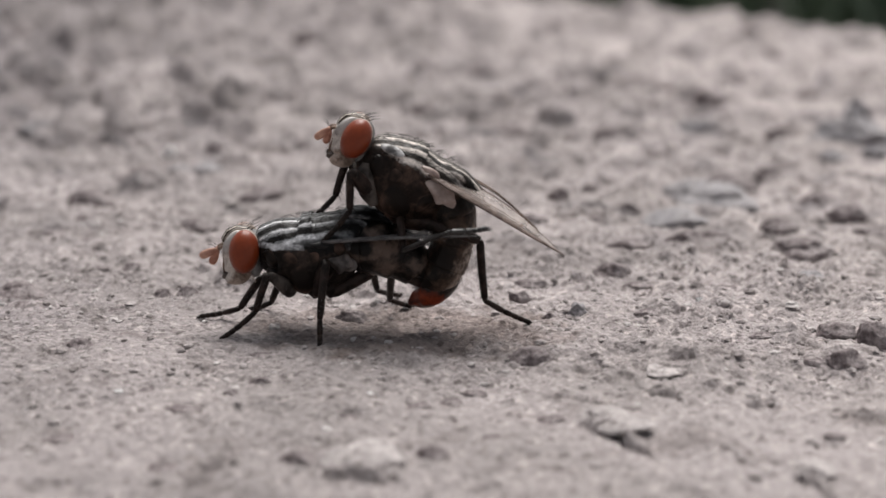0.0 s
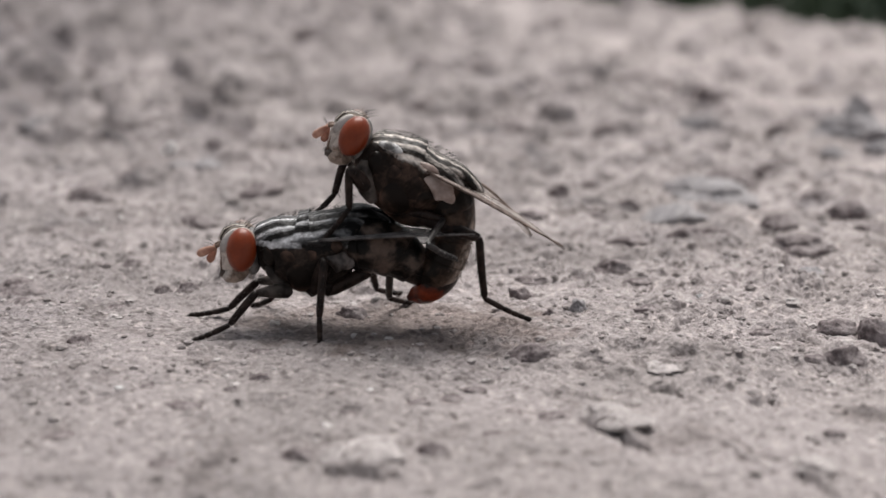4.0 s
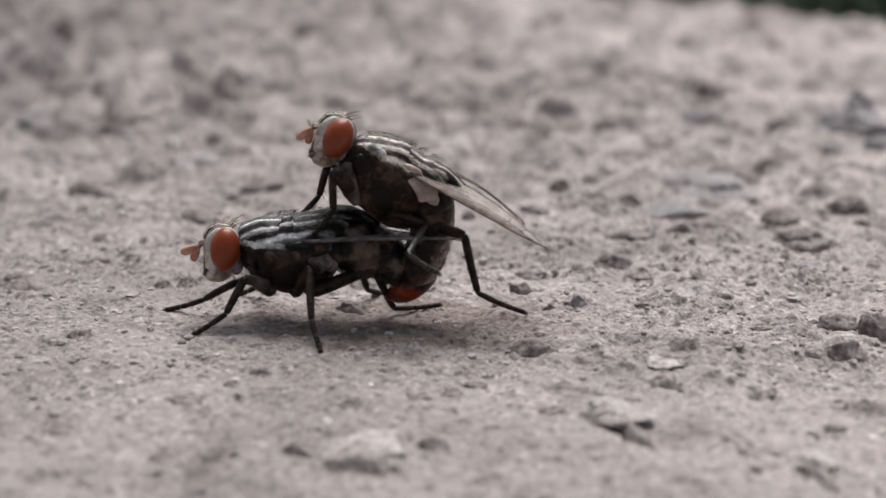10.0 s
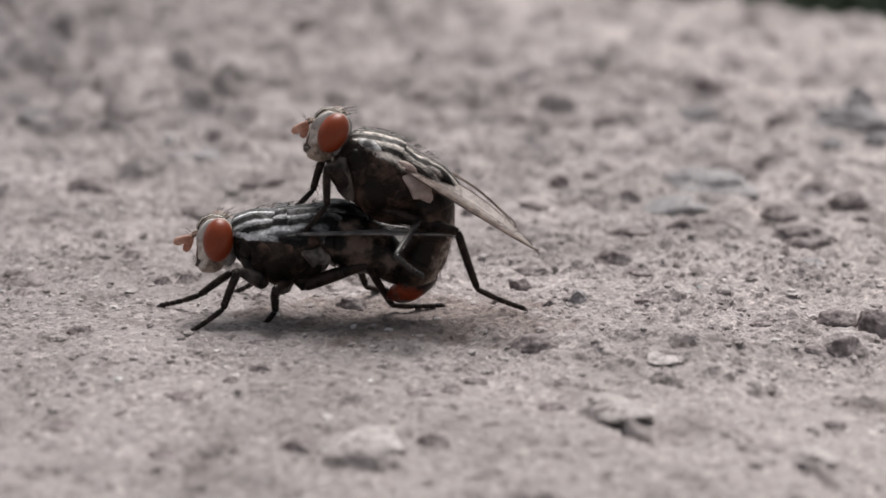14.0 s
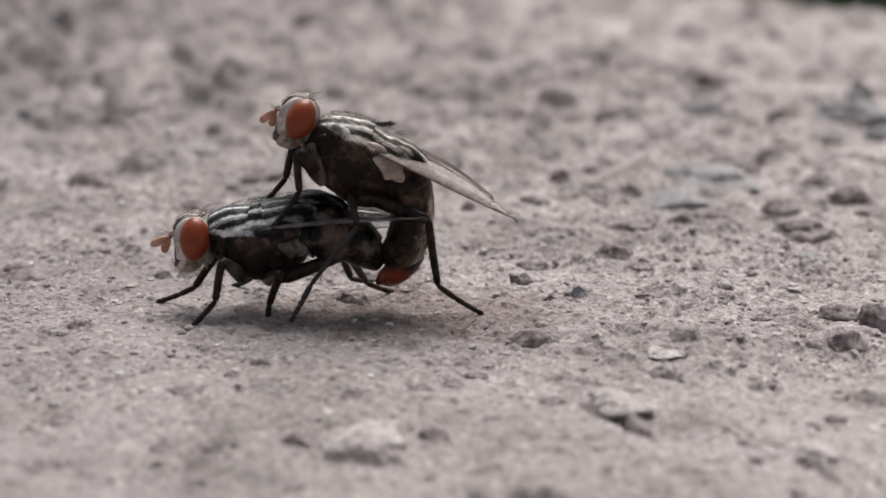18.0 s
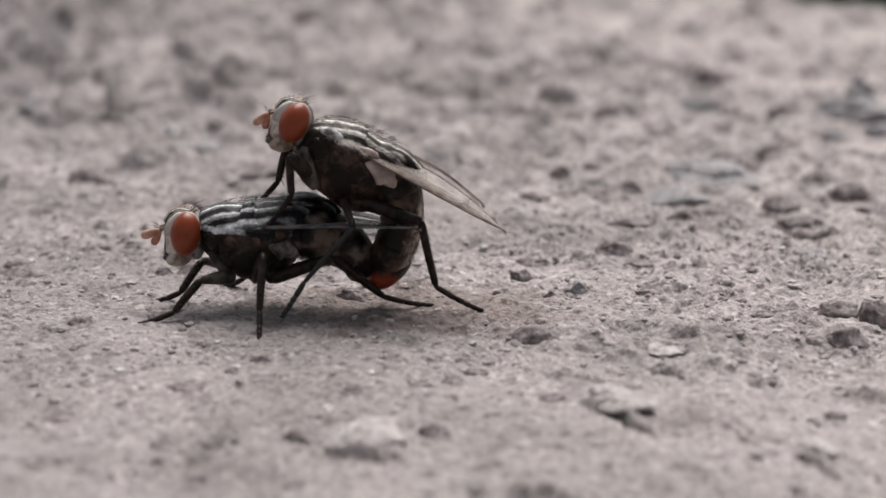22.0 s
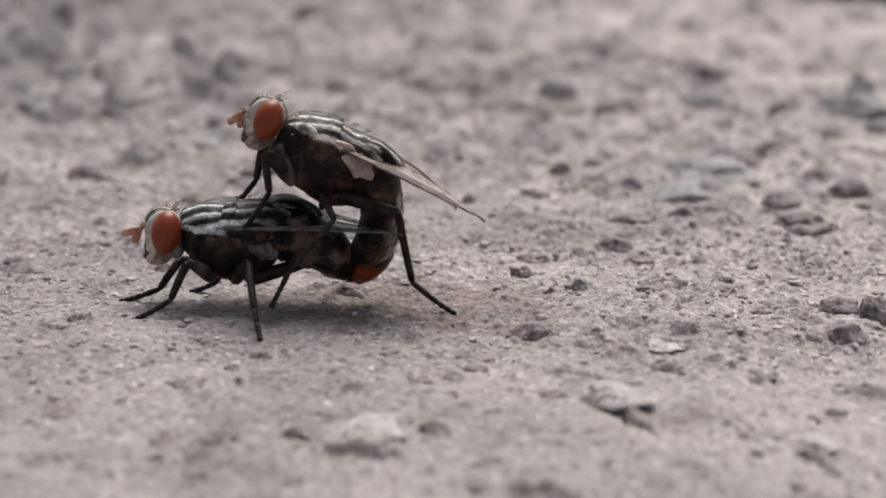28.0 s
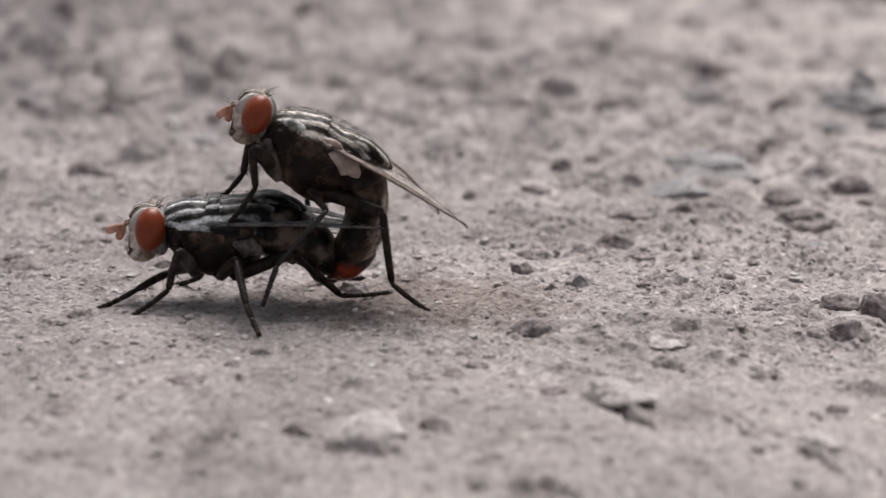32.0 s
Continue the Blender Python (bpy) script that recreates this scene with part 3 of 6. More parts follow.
tagged(new("ground", mesh_of(bm, "ground", M_SOIL)), "dark bare soil around the concrete slab", "ground", kind="structure")


def grass_patch():
    bm = bmesh.new()
    r = random.Random(3)
    for n in range(5200):
        x, y = r.uniform(0.02, 0.60), r.uniform(0.10, 1.10)
        if past_edge(np.array([x * 1000]), np.array([y * 1000]))[0] < 14:
            continue
        if 0.35 < noise.noise((x * 9, y * 9, 0.3)) + 0.25:
            continue
        h, a, w = r.uniform(0.03, 0.085), r.uniform(0, 6.28), r.uniform(0.0012, 0.0026)
        lean = r.uniform(0.1, 0.6) * h
        side = Vector((-math.sin(a), math.cos(a), 0)) * w
        prev = None
        for k in range(4):
            f = k / 3
            c = Vector((x + math.cos(a) * lean * f * f, y + math.sin(a) * lean * f * f, -0.068 + h * f))
            pair = (bm.verts.new(c - side * (1 - 0.9 * f)), bm.verts.new(c + side * (1 - 0.9 * f)))
            if prev:
                bm.faces.new((prev[0], prev[1], pair[1], pair[0]))
            prev = pair
    return tagged(new("grass", mesh_of(bm, "grass", M_GRASS)), "green grass blades growing beside the slab", "grass", kind="stuff")


grass_patch()


def stone(x, y, w, d, h, tone):
    """An angular chip of aggregate set in the concrete, in tone 1 also a shade-coloured lump of it: a ball cut by
    random planes, roughened.
    """
    bm = bmesh.new()
    bmesh.ops.create_icosphere(bm, subdivisions=4, radius=1.0)
    r = random.Random(int(abs(x * 131 + y * 71) * 10))
    cuts = []
    for k in range(11):
        n = Vector((r.gauss(0, 1), r.gauss(0, 1), r.gauss(0.25, 0.8))).normalized()
        cuts.append((n, r.uniform(0.66, 0.92)))
    seed = Vector((x * 1.7, y * 1.3, w))
    for v in bm.verts:
        c = v.co.copy()
        for n, lim in cuts:
            over = c.dot(n) - lim
            if over > 0:
                c -= n * over
        rough = 0.2 if tone == 2 else 1.0
        k = 1 + 0.20 * noise.noise(c * 1.7 + seed) + rough * (0.10 * noise.noise(c * 4.0 + seed) + 0.04 * noise.noise(c * 9 + seed) + 0.02 * noise.noise(c * 20 + seed))
        flare = 1 + 0.35 * max(0.0, 0.4 - c.z)  # the foot spreads into the concrete
        v.co = Vector((c.x * w * 0.56 * k * flare, c.y * d * 0.56 * k * flare, c.z * h * 1.2 * k)) * MM
    label = ("blue-grey aggregate stone set in the concrete", "dark brown-grey stone chip on the concrete, shade in its colour", "pale worn stone standing out of the concrete", "small white grain of quartz in the concrete")[tone]
    ob = new("stone", mesh_of(bm, "stone", (M_STONE, M_SHADE_STONE, M_PALESTONE, M_QUARTZ)[tone]))
    ob.location = (x * MM, y * MM, (top(x, y) + 0.12 * h) * MM)
    return tagged(ob, label, "stone", "stones in the slab")


stone(-30.26, 58.46, 1.96, 1.47, 0.57, 1)
stone(-26.74, 56.73, 1.09, 0.81, 0.53, 1)
stone(-19.59, 53.21, 1.28, 0.96, 0.49, 1)
stone(-22.46, 49.22, 1.06, 0.79, 0.24, 1)
stone(-11.83, 78.49, 2.65, 1.99, 0.87, 1)
stone(-22.53, 88.18, 1.73, 1.30, 0.66, 1)
stone(-25.86, 94.72, 1.50, 1.13, 0.57, 1)
stone(-8.81, 97.43, 2.62, 1.96, 0.59, 1)
stone(-39.08, 86.33, 2.49, 1.87, 0.56, 1)
stone(-33.59, 81.93, 1.43, 1.08, 0.45, 1)
stone(-24.37, 40.90, 2.35, 1.76, 0.53, 1)
stone(-20.10, 30.25, 0.81, 0.61, 0.38, 1)
stone(-13.47, 25.96, 1.30, 0.98, 0.62, 1)
stone(-18.61, 14.11, 2.25, 1.69, 0.50, 1)
stone(-17.99, 9.87, 1.19, 0.89, 0.27, 1)
stone(-13.26, 11.37, 0.77, 0.58, 0.17, 1)
stone(-9.57, 13.94, 2.54, 1.91, 0.57, 1)
stone(-7.84, 15.79, 1.08, 0.81, 0.24, 1)
stone(-8.66, 28.18, 1.15, 0.86, 0.50, 1)
stone(-5.23, 49.06, 2.06, 1.55, 0.46, 1)
stone(-1.53, 61.35, 1.77, 1.32, 0.60, 1)
stone(-0.95, 43.04, 1.99, 1.50, 0.45, 1)
stone(-14.19, 64.28, 1.34, 1.01, 0.38, 1)
stone(-19.83, 64.28, 1.34, 1.01, 0.32, 1)
stone(-16.87, 20.63, 2.37, 1.77, 0.53, 1)
stone(-18.91, 6.90, 1.31, 0.98, 0.21, 1)
stone(-16.91, 5.66, 1.03, 0.77, 0.16, 1)
stone(-12.27, 8.54, 1.60, 1.20, 0.36, 1)
stone(2.75, 94.55, 0.98, 0.74, 0.57, 1)
stone(10.00, 84.29, 2.47, 1.85, 0.77, 1)
stone(7.12, 71.64, 1.62, 1.21, 0.45, 1)
stone(9.85, 59.86, 1.75, 1.31, 0.60, 1)
stone(2.89, 61.50, 2.21, 1.66, 0.49, 1)
stone(14.33, 51.34, 3.52, 2.64, 0.78, 1)
stone(18.73, 47.18, 1.65, 1.23, 0.77, 1)
stone(21.62, 54.17, 1.70, 1.28, 0.38, 1)
stone(28.39, 86.92, 1.72, 1.29, 0.66, 1)
stone(27.12, 71.35, 2.79, 2.09, 0.63, 1)
stone(26.70, 50.20, 1.67, 1.25, 0.43, 1)
stone(27.80, 40.66, 1.59, 1.19, 0.60, 1)
stone(21.28, 33.89, 1.36, 1.02, 0.48, 1)
stone(4.09, 33.39, 2.77, 2.07, 0.62, 1)
stone(5.00, 29.45, 1.15, 0.86, 0.25, 1)
stone(10.56, 34.07, 1.89, 1.42, 0.42, 1)
stone(8.17, 32.79, 0.99, 0.75, 0.22, 1)
stone(12.14, 24.44, 1.78, 1.34, 0.64, 1)
stone(4.42, 19.96, 1.26, 0.94, 0.38, 1)
stone(6.16, 15.04, 0.93, 0.69, 0.55, 1)
stone(8.13, 17.22, 1.09, 0.82, 0.24, 1)
stone(4.56, 10.17, 1.33, 1.00, 0.29, 1)
stone(1.28, 8.87, 0.76, 0.57, 0.29, 1)
stone(9.47, 12.25, 1.06, 0.80, 0.34, 1)
stone(15.59, 18.47, 2.63, 1.98, 0.59, 1)
stone(18.93, 21.31, 2.06, 1.55, 0.46, 1)
stone(20.85, 11.38, 1.92, 1.44, 0.56, 1)
stone(11.58, 5.33, 1.70, 1.27, 0.40, 1)
stone(13.28, 6.68, 1.30, 0.98, 0.26, 1)
stone(8.89, 5.28, 1.56, 1.17, 0.25, 1)
stone(16.66, 8.79, 1.60, 1.20, 0.36, 1)
stone(16.99, 3.77, 2.59, 1.94, 0.56, 1)
stone(19.75, 14.43, 1.96, 1.47, 0.43, 1)
stone(7.67, 9.78, 0.91, 0.68, 0.25, 1)
stone(20.86, 7.50, 1.31, 0.98, 0.21, 1)
stone(-18.20, -3.62, 1.93, 1.45, 0.36, 1)
stone(-17.44, -5.71, 0.94, 0.71, 0.15, 1)
stone(-15.38, 0.25, 0.74, 0.56, 0.15, 1)
stone(-14.01, 0.49, 0.87, 0.65, 0.20, 1)
stone(-13.47, -6.85, 0.81, 0.61, 0.13, 1)
stone(-11.93, -4.03, 0.72, 0.54, 0.23, 1)
stone(-10.96, -3.94, 0.96, 0.72, 0.30, 1)
stone(-13.94, -12.01, 0.96, 0.72, 0.33, 1)
stone(-6.61, -16.16, 0.77, 0.58, 0.23, 1)
stone(-7.49, -17.49, 0.55, 0.41, 0.10, 1)
stone(-10.60, -16.96, 0.66, 0.49, 0.11, 1)
stone(-8.89, -19.34, 1.28, 0.96, 0.21, 1)
stone(-13.03, -18.81, 0.23, 0.17, 0.08, 1)
stone(-13.26, -20.95, 0.21, 0.15, 0.03, 1)
stone(-12.60, -22.03, 1.02, 0.77, 0.16, 1)
stone(-0.87, -18.79, 0.82, 0.61, 0.17, 1)
stone(-3.26, -19.93, 0.70, 0.52, 0.11, 1)
stone(-6.95, -12.80, 0.73, 0.55, 0.12, 1)
stone(-3.66, -7.73, 1.15, 0.86, 0.32, 1)
stone(-1.42, -11.16, 0.66, 0.49, 0.19, 1)
stone(-4.50, -23.94, 1.15, 0.86, 0.27, 1)
stone(-0.26, -23.69, 1.02, 0.76, 0.36, 1)
stone(-8.86, -24.64, 0.95, 0.71, 0.15, 1)
stone(-7.55, -6.77, 0.81, 0.61, 0.19, 1)
stone(1.59, -22.04, 0.65, 0.49, 0.15, 1)
stone(3.38, -13.53, 1.66, 1.25, 0.41, 1)
stone(4.38, -7.68, 0.58, 0.43, 0.21, 1)
stone(8.86, -14.46, 1.32, 0.99, 0.21, 1)
stone(15.47, -10.29, 1.66, 1.24, 0.41, 1)
stone(16.73, -11.19, 1.20, 0.90, 0.75, 1)
stone(15.09, -13.66, 1.28, 0.96, 0.45, 1)
stone(13.97, -13.61, 0.82, 0.62, 0.18, 1)
stone(3.74, -20.09, 1.07, 0.80, 0.17, 1)
stone(1.96, -24.70, 0.33, 0.25, 0.05, 1)
stone(12.99, -21.66, 0.66, 0.50, 0.11, 1)
stone(7.66, -0.68, 1.49, 1.12, 0.42, 1)
stone(8.48, -2.56, 0.98, 0.74, 0.16, 1)
stone(3.81, -2.59, 1.47, 1.10, 0.24, 1)
stone(5.90, -2.65, 0.74, 0.55, 0.15, 1)
stone(3.22, -5.05, 0.83, 0.62, 0.44, 1)
stone(12.33, -3.03, 0.98, 0.73, 0.16, 1)
stone(8.50, -6.73, 0.93, 0.70, 0.15, 1)
stone(12.53, -10.33, 0.89, 0.66, 0.14, 1)
stone(9.82, -4.65, 0.72, 0.54, 0.11, 1)
stone(16.62, 2.97, 1.79, 1.35, 0.29, 1)
stone(0.30, -18.16, 0.73, 0.55, 0.12, 1)
stone(1.11, -17.24, 0.75, 0.56, 0.12, 1)
stone(-25.41, 33.83, 2.95, 2.21, 0.66, 0)
stone(-15.04, 21.83, 1.27, 0.95, 0.38, 0)
stone(-13.36, 20.43, 2.67, 2.01, 0.60, 0)
stone(18.48, 54.24, 1.91, 1.44, 0.57, 0)
stone(25.54, 32.26, 4.6, 3.4, 1.15, 0)
stone(26.0, 33.4, 1.9, 1.5, 1.9, 0)
stone(23.16, 26.02, 1.47, 1.10, 0.45, 0)
stone(26.11, 27.35, 1.81, 1.36, 0.45, 0)
stone(16.19, 33.72, 2.60, 1.95, 0.88, 0)
stone(14.11, 16.93, 3.20, 2.40, 0.52, 0)
stone(14.58, 14.31, 4.01, 3.01, 0.62, 0)
stone(11.61, 10.25, 3.03, 2.27, 0.50, 0)
stone(5.56, -7.22, 0.69, 0.52, 0.45, 0)
stone(16.24, -1.64, 1.48, 1.11, 0.26, 0)
stone(-16.27, 26.63, 0.74, 0.55, 0.49, 3)
stone(17.78, 40.40, 0.83, 0.63, 0.18, 3)
stone(4.79, 24.56, 0.67, 0.50, 0.22, 3)
stone(-11.52, -17.40, 0.27, 0.20, 0.04, 3)
stone(10.80, -5.48, 0.33, 0.25, 0.13, 3)
stone(-2.58, -17.91, 0.22, 0.17, 0.04, 3)
stone(-3.34, -24.17, 0.93, 1.11, 0.22, 2)
stone(-2.29, -24.01, 1.76, 1.83, 0.24, 2)
stone(5.51, -20.17, 1.40, 1.43, 0.24, 2)
stone(6.06, -21.54, 1.46, 1.50, 0.20, 2)
stone(11.67, -24.69, 1.22, 1.26, 0.15, 2)
stone(8.08, -15.61, 1.12, 1.35, 0.11, 2)
stone(15.52, -11.51, 1.08, 1.30, 0.11, 2)


def loose_grit():
    """Small crumbs and sand grains lying on the slab."""
    r = random.Random(11)
    xs, ys, ss = [], [], []
    for n in range(9000):
        y = -29 + 65 * r.random() ** 1.3
        x = r.uniform(-24, 28)
        if y < -13 and r.random() < min(0.85, (-13 - y) / 8):
            continue
        if abs(y + 9.5) < 4 and -12 < x < 3 and r.random() < 0.6:
            continue
        xs.append(x), ys.append(y), ss.append(0.035 + 0.14 * r.random() ** 3 + (0.12 if r.random() < 0.03 else 0))
    for n in range(300):  # coarser crumbs, in drifts beside and behind the flies
        x, y = r.uniform(-20, 22), r.uniform(-15.5, 4)
        if noise.noise((x * 0.35, y * 0.25, 4.0)) < -0.05 - 0.02 * x or abs(y + 9.6) < 2.2 and x < 1.5:
            continue
        xs.append(x), ys.append(y), ss.append(0.09 + 0.16 * r.random() ** 2)
    zs = height(np.array(xs), np.array(ys))
    base = bmesh.new()
    bmesh.ops.create_icosphere(base, subdivisions=2, radius=1.0)
    shape = np.array([v.co[:] for v in base.verts])
    faces = np.array([[v.index for v in f.verts] for f in base.faces])
    base.free()
    co, fa = [], []
    gen = np.random.default_rng(5)
    for n, (x, y, z, s) in enumerate(zip(xs, ys, zs, ss)):
        k = shape * (1 + 0.55 * (gen.random((len(shape), 1)) - 0.5)) * s * (0.7 + 0.6 * gen.random(3)) * (1, 1, 0.55)
        co.append(k + (x, y, z + 0.1 * s))
        fa.append(faces + n * len(shape))
    me = bpy.data.meshes.new("grit")
    me.from_pydata((np.concatenate(co) * MM).tolist(), [], np.concatenate(fa).tolist())
    me.materials.append(M_GRIT)
    return tagged(new("grit", me), "pale loose sand grains and concrete crumbs", "grit", kind="stuff")


loose_grit()


# ---- flies ----
def spline(keys, n):
    """n smooth samples along rows of numbers."""
    k = np.array(keys, float)
    t = np.linspace(0, len(k) - 1, n)
    i = np.clip(t.astype(int), 0, len(k) - 2)
    f = (t - i)[:, None]
    p0, p1, p2, p3 = k[np.maximum(i - 1, 0)], k[i], k[i + 1], k[np.minimum(i + 2, len(k) - 1)]
    return 0.5 * (2 * p1 + (p2 - p0) * f + (2 * p0 - 5 * p1 + 4 * p2 - p3) * f ** 2 + (3 * p1 - p0 - 3 * p2 + p3) * f ** 3)


def loft(rings, around=36, bm=None, y0=0.0, square=2.0, cap=True):
    """A closed body through rings (x, z, half width, half height), in mm, across the line of their centres."""
    bm = bm or bmesh.new()
    r = np.array(rings, float)
    tan = np.gradient(r[:, :2], axis=0)
    tan /= np.linalg.norm(tan, axis=1)[:, None] + 1e-9
    loops = []
    for (x, z, w, h), (tx, tz) in zip(r, tan):
        ring = []
        for k in range(around):
            a = 2 * math.pi * k / around
            c, s = math.cos(a), math.sin(a)
            c, s = math.copysign(abs(c) ** (2 / square), c), math.copysign(abs(s) ** (2 / square), s)
            ring.append(bm.verts.new(((x - tz * h * s) * MM, (y0 + w * c) * MM, (z + tx * h * s) * MM)))
        loops.append(ring)
    for a, b in zip(loops, loops[1:]):
        for k in range(around):
            bm.faces.new((a[k], a[(k + 1) % around], b[(k + 1) % around], b[k]))
    if cap:
        bm.faces.new(loops[0][::-1])
        bm.faces.new(loops[-1])
    bmesh.ops.recalc_face_normals(bm, faces=bm.faces)
    return bm


def blob(center, radii, seg=28, rings=18, rot=(0, 0, 0), bm=None):
    bm = bm or bmesh.new()
    m = Matrix.LocRotScale(Vector(center) * MM, Euler([radians(a) for a in rot]), Vector(radii) * MM)
    bmesh.ops.create_uvsphere(bm, u_segments=seg, v_segments=rings, radius=1.0, matrix=m)
    return bm


def tube(points, r0, r1, around=8, bm=None):
    """A tapering tube through 3D points in mm."""
    bm = bm or bmesh.new()
    p = [Vector(q) for q in points]
    loops = []
    for i, c in enumerate(p):
        d = (p[min(i + 1, len(p) - 1)] - p[max(i - 1, 0)]).normalized()
        u = d.cross(Vector((0.3, 0.2, 1))).normalized()
        v = d.cross(u)
        r = r0 + (r1 - r0) * i / (len(p) - 1)
        loops.append([bm.verts.new((c + (u * math.cos(a) + v * math.sin(a)) * r) * MM)
                      for a in (2 * math.pi * k / around for k in range(around))])
    for a, b in zip(loops, loops[1:]):
        for k in range(around):
            bm.faces.new((a[k], a[(k + 1) % around], b[(k + 1) % around], b[k]))
    bm.faces.new(loops[0][::-1])
    bm.faces.new(loops[-1])
    return bm


def bristle(bm, root, way, length, r=0.014, bend=0.25):
    a, d = Vector(root), Vector(way).normalized()
    sag = Vector((-bend * length, 0, -0.1 * length))
    tube([a, a + d * length * 0.5 + sag * 0.25, a + d * length + sag], r, r * 0.25, 5, bm)


def segment(length, r0, r1, swell=0.0, hairs=10, seed=0, hair=0.22):
    """A leg segment along +x from its joint, with short bristles."""
    bm = bmesh.new()
    n = 12
    pts = [(length * i / n, 0, 0.02 * math.sin(math.pi * i / n)) for i in range(n + 1)]
    loops = []
    for i, (x, y, z) in enumerate(pts):
        f = i / n
        r = (r0 + (r1 - r0) * f) * (1 + swell * math.sin(math.pi * min(1, f * 1.15)))
        r *= 0.72 if i in (0, n) else 1.0
        loops.append([bm.verts.new((x * MM, (y + r * 0.85 * math.cos(a)) * MM, (z + r * math.sin(a)) * MM))
                      for a in (2 * math.pi * k / 12 for k in range(12))])
    for a, b in zip(loops, loops[1:]):
        for k in range(12):
            bm.faces.new((a[k], a[(k + 1) % 12], b[(k + 1) % 12], b[k]))
    bm.faces.new(loops[0][::-1])
    bm.faces.new(loops[-1])
    rr = random.Random(seed)
    for k in range(hairs):
        x, a = length * rr.uniform(0.15, 0.97), rr.uniform(0, 6.28)
        r = (r0 + (r1 - r0) * x / length) * 0.8
        way = (0.9, math.cos(a), math.sin(a))
        bristle(bm, (x, r * math.cos(a), r * math.sin(a)), way, hair * rr.uniform(0.5, 1.2), 0.012, -0.2)
    bmesh.ops.recalc_face_normals(bm, faces=bm.faces)
    return bm


def foot_chain(length, seed=0):
    """Five tarsal joints, two claws and pads, along +x and bending down a little."""
    bm = bmesh.new()
    cuts = [0.0, 0.42, 0.60, 0.74, 0.86, 1.0]
    for a, b in zip(cuts, cuts[1:]):
        x0, x1 = a * length, b * length
        rings = []
        for f, k in ((0, 0.80), (0.25, 0.92), (0.75, 1.0), (1, 0.86)):
            x = x0 + (x1 - x0) * f
            r = (0.125 - 0.02 * x / length) * k
            rings.append((x, -0.05 * math.sin(math.pi * x / length), r, r))
        loft(rings, 10, bm)
    for side in (-1, 1):
        tube([(length, 0.03 * side, 0), (length + 0.12, 0.08 * side, 0.02), (length + 0.18, 0.10 * side, -0.08)], 0.025, 0.006, 6, bm)
        blob((length + 0.05, 0.045 * side, -0.05), (0.08, 0.05, 0.03), 8, 6, bm=bm)
    rr = random.Random(seed)
    for k in range(16):
        x, a = length * rr.uniform(0.1, 0.95), rr.uniform(0, 6.28)
        bristle(bm, (x, 0.06 * math.cos(a), 0.06 * math.sin(a)), (0.8, math.cos(a), math.sin(a)), rr.uniform(0.08, 0.16), 0.009, -0.1)
    return bm


ABDOMENS = {}
LEGS = {}  # leg -> (fly, hip in mm in the fly's space, lengths, femur, tibia, tarsus)
FEMALE_FRONT = (0.55, 0.82, -1.36)  # the lower fly's front hips sit further back
HIPS = {"front": (0.68, 0.70, -1.45), "mid": (-0.30, 0.75, -1.45), "hind": (-0.9, 0.65, -1.45)}
LENGTHS = {"front": (1.55, 1.6, 1.75), "mid": (2.0, 2.25, 1.45), "hind": (2.8, 2.9, 2.1)}


def wing_outline(n=40):
    """Leading and trailing edge of a fly's wing, root at 0, tip at 1, in lengths of the wing."""
    out = []
    for i in range(n + 1):
        f = i / n
        lead = 0.055 * math.sin(math.pi * min(1, f * 1.05)) ** 0.6 - 0.05 * f * f
        chord = 0.29 * (math.sin(math.pi * f ** 0.72)) ** 0.75 + 0.05 * (1 - f)
        out.append((f, lead, lead - chord * (1 if f < 0.97 else 0.75)))
    return out


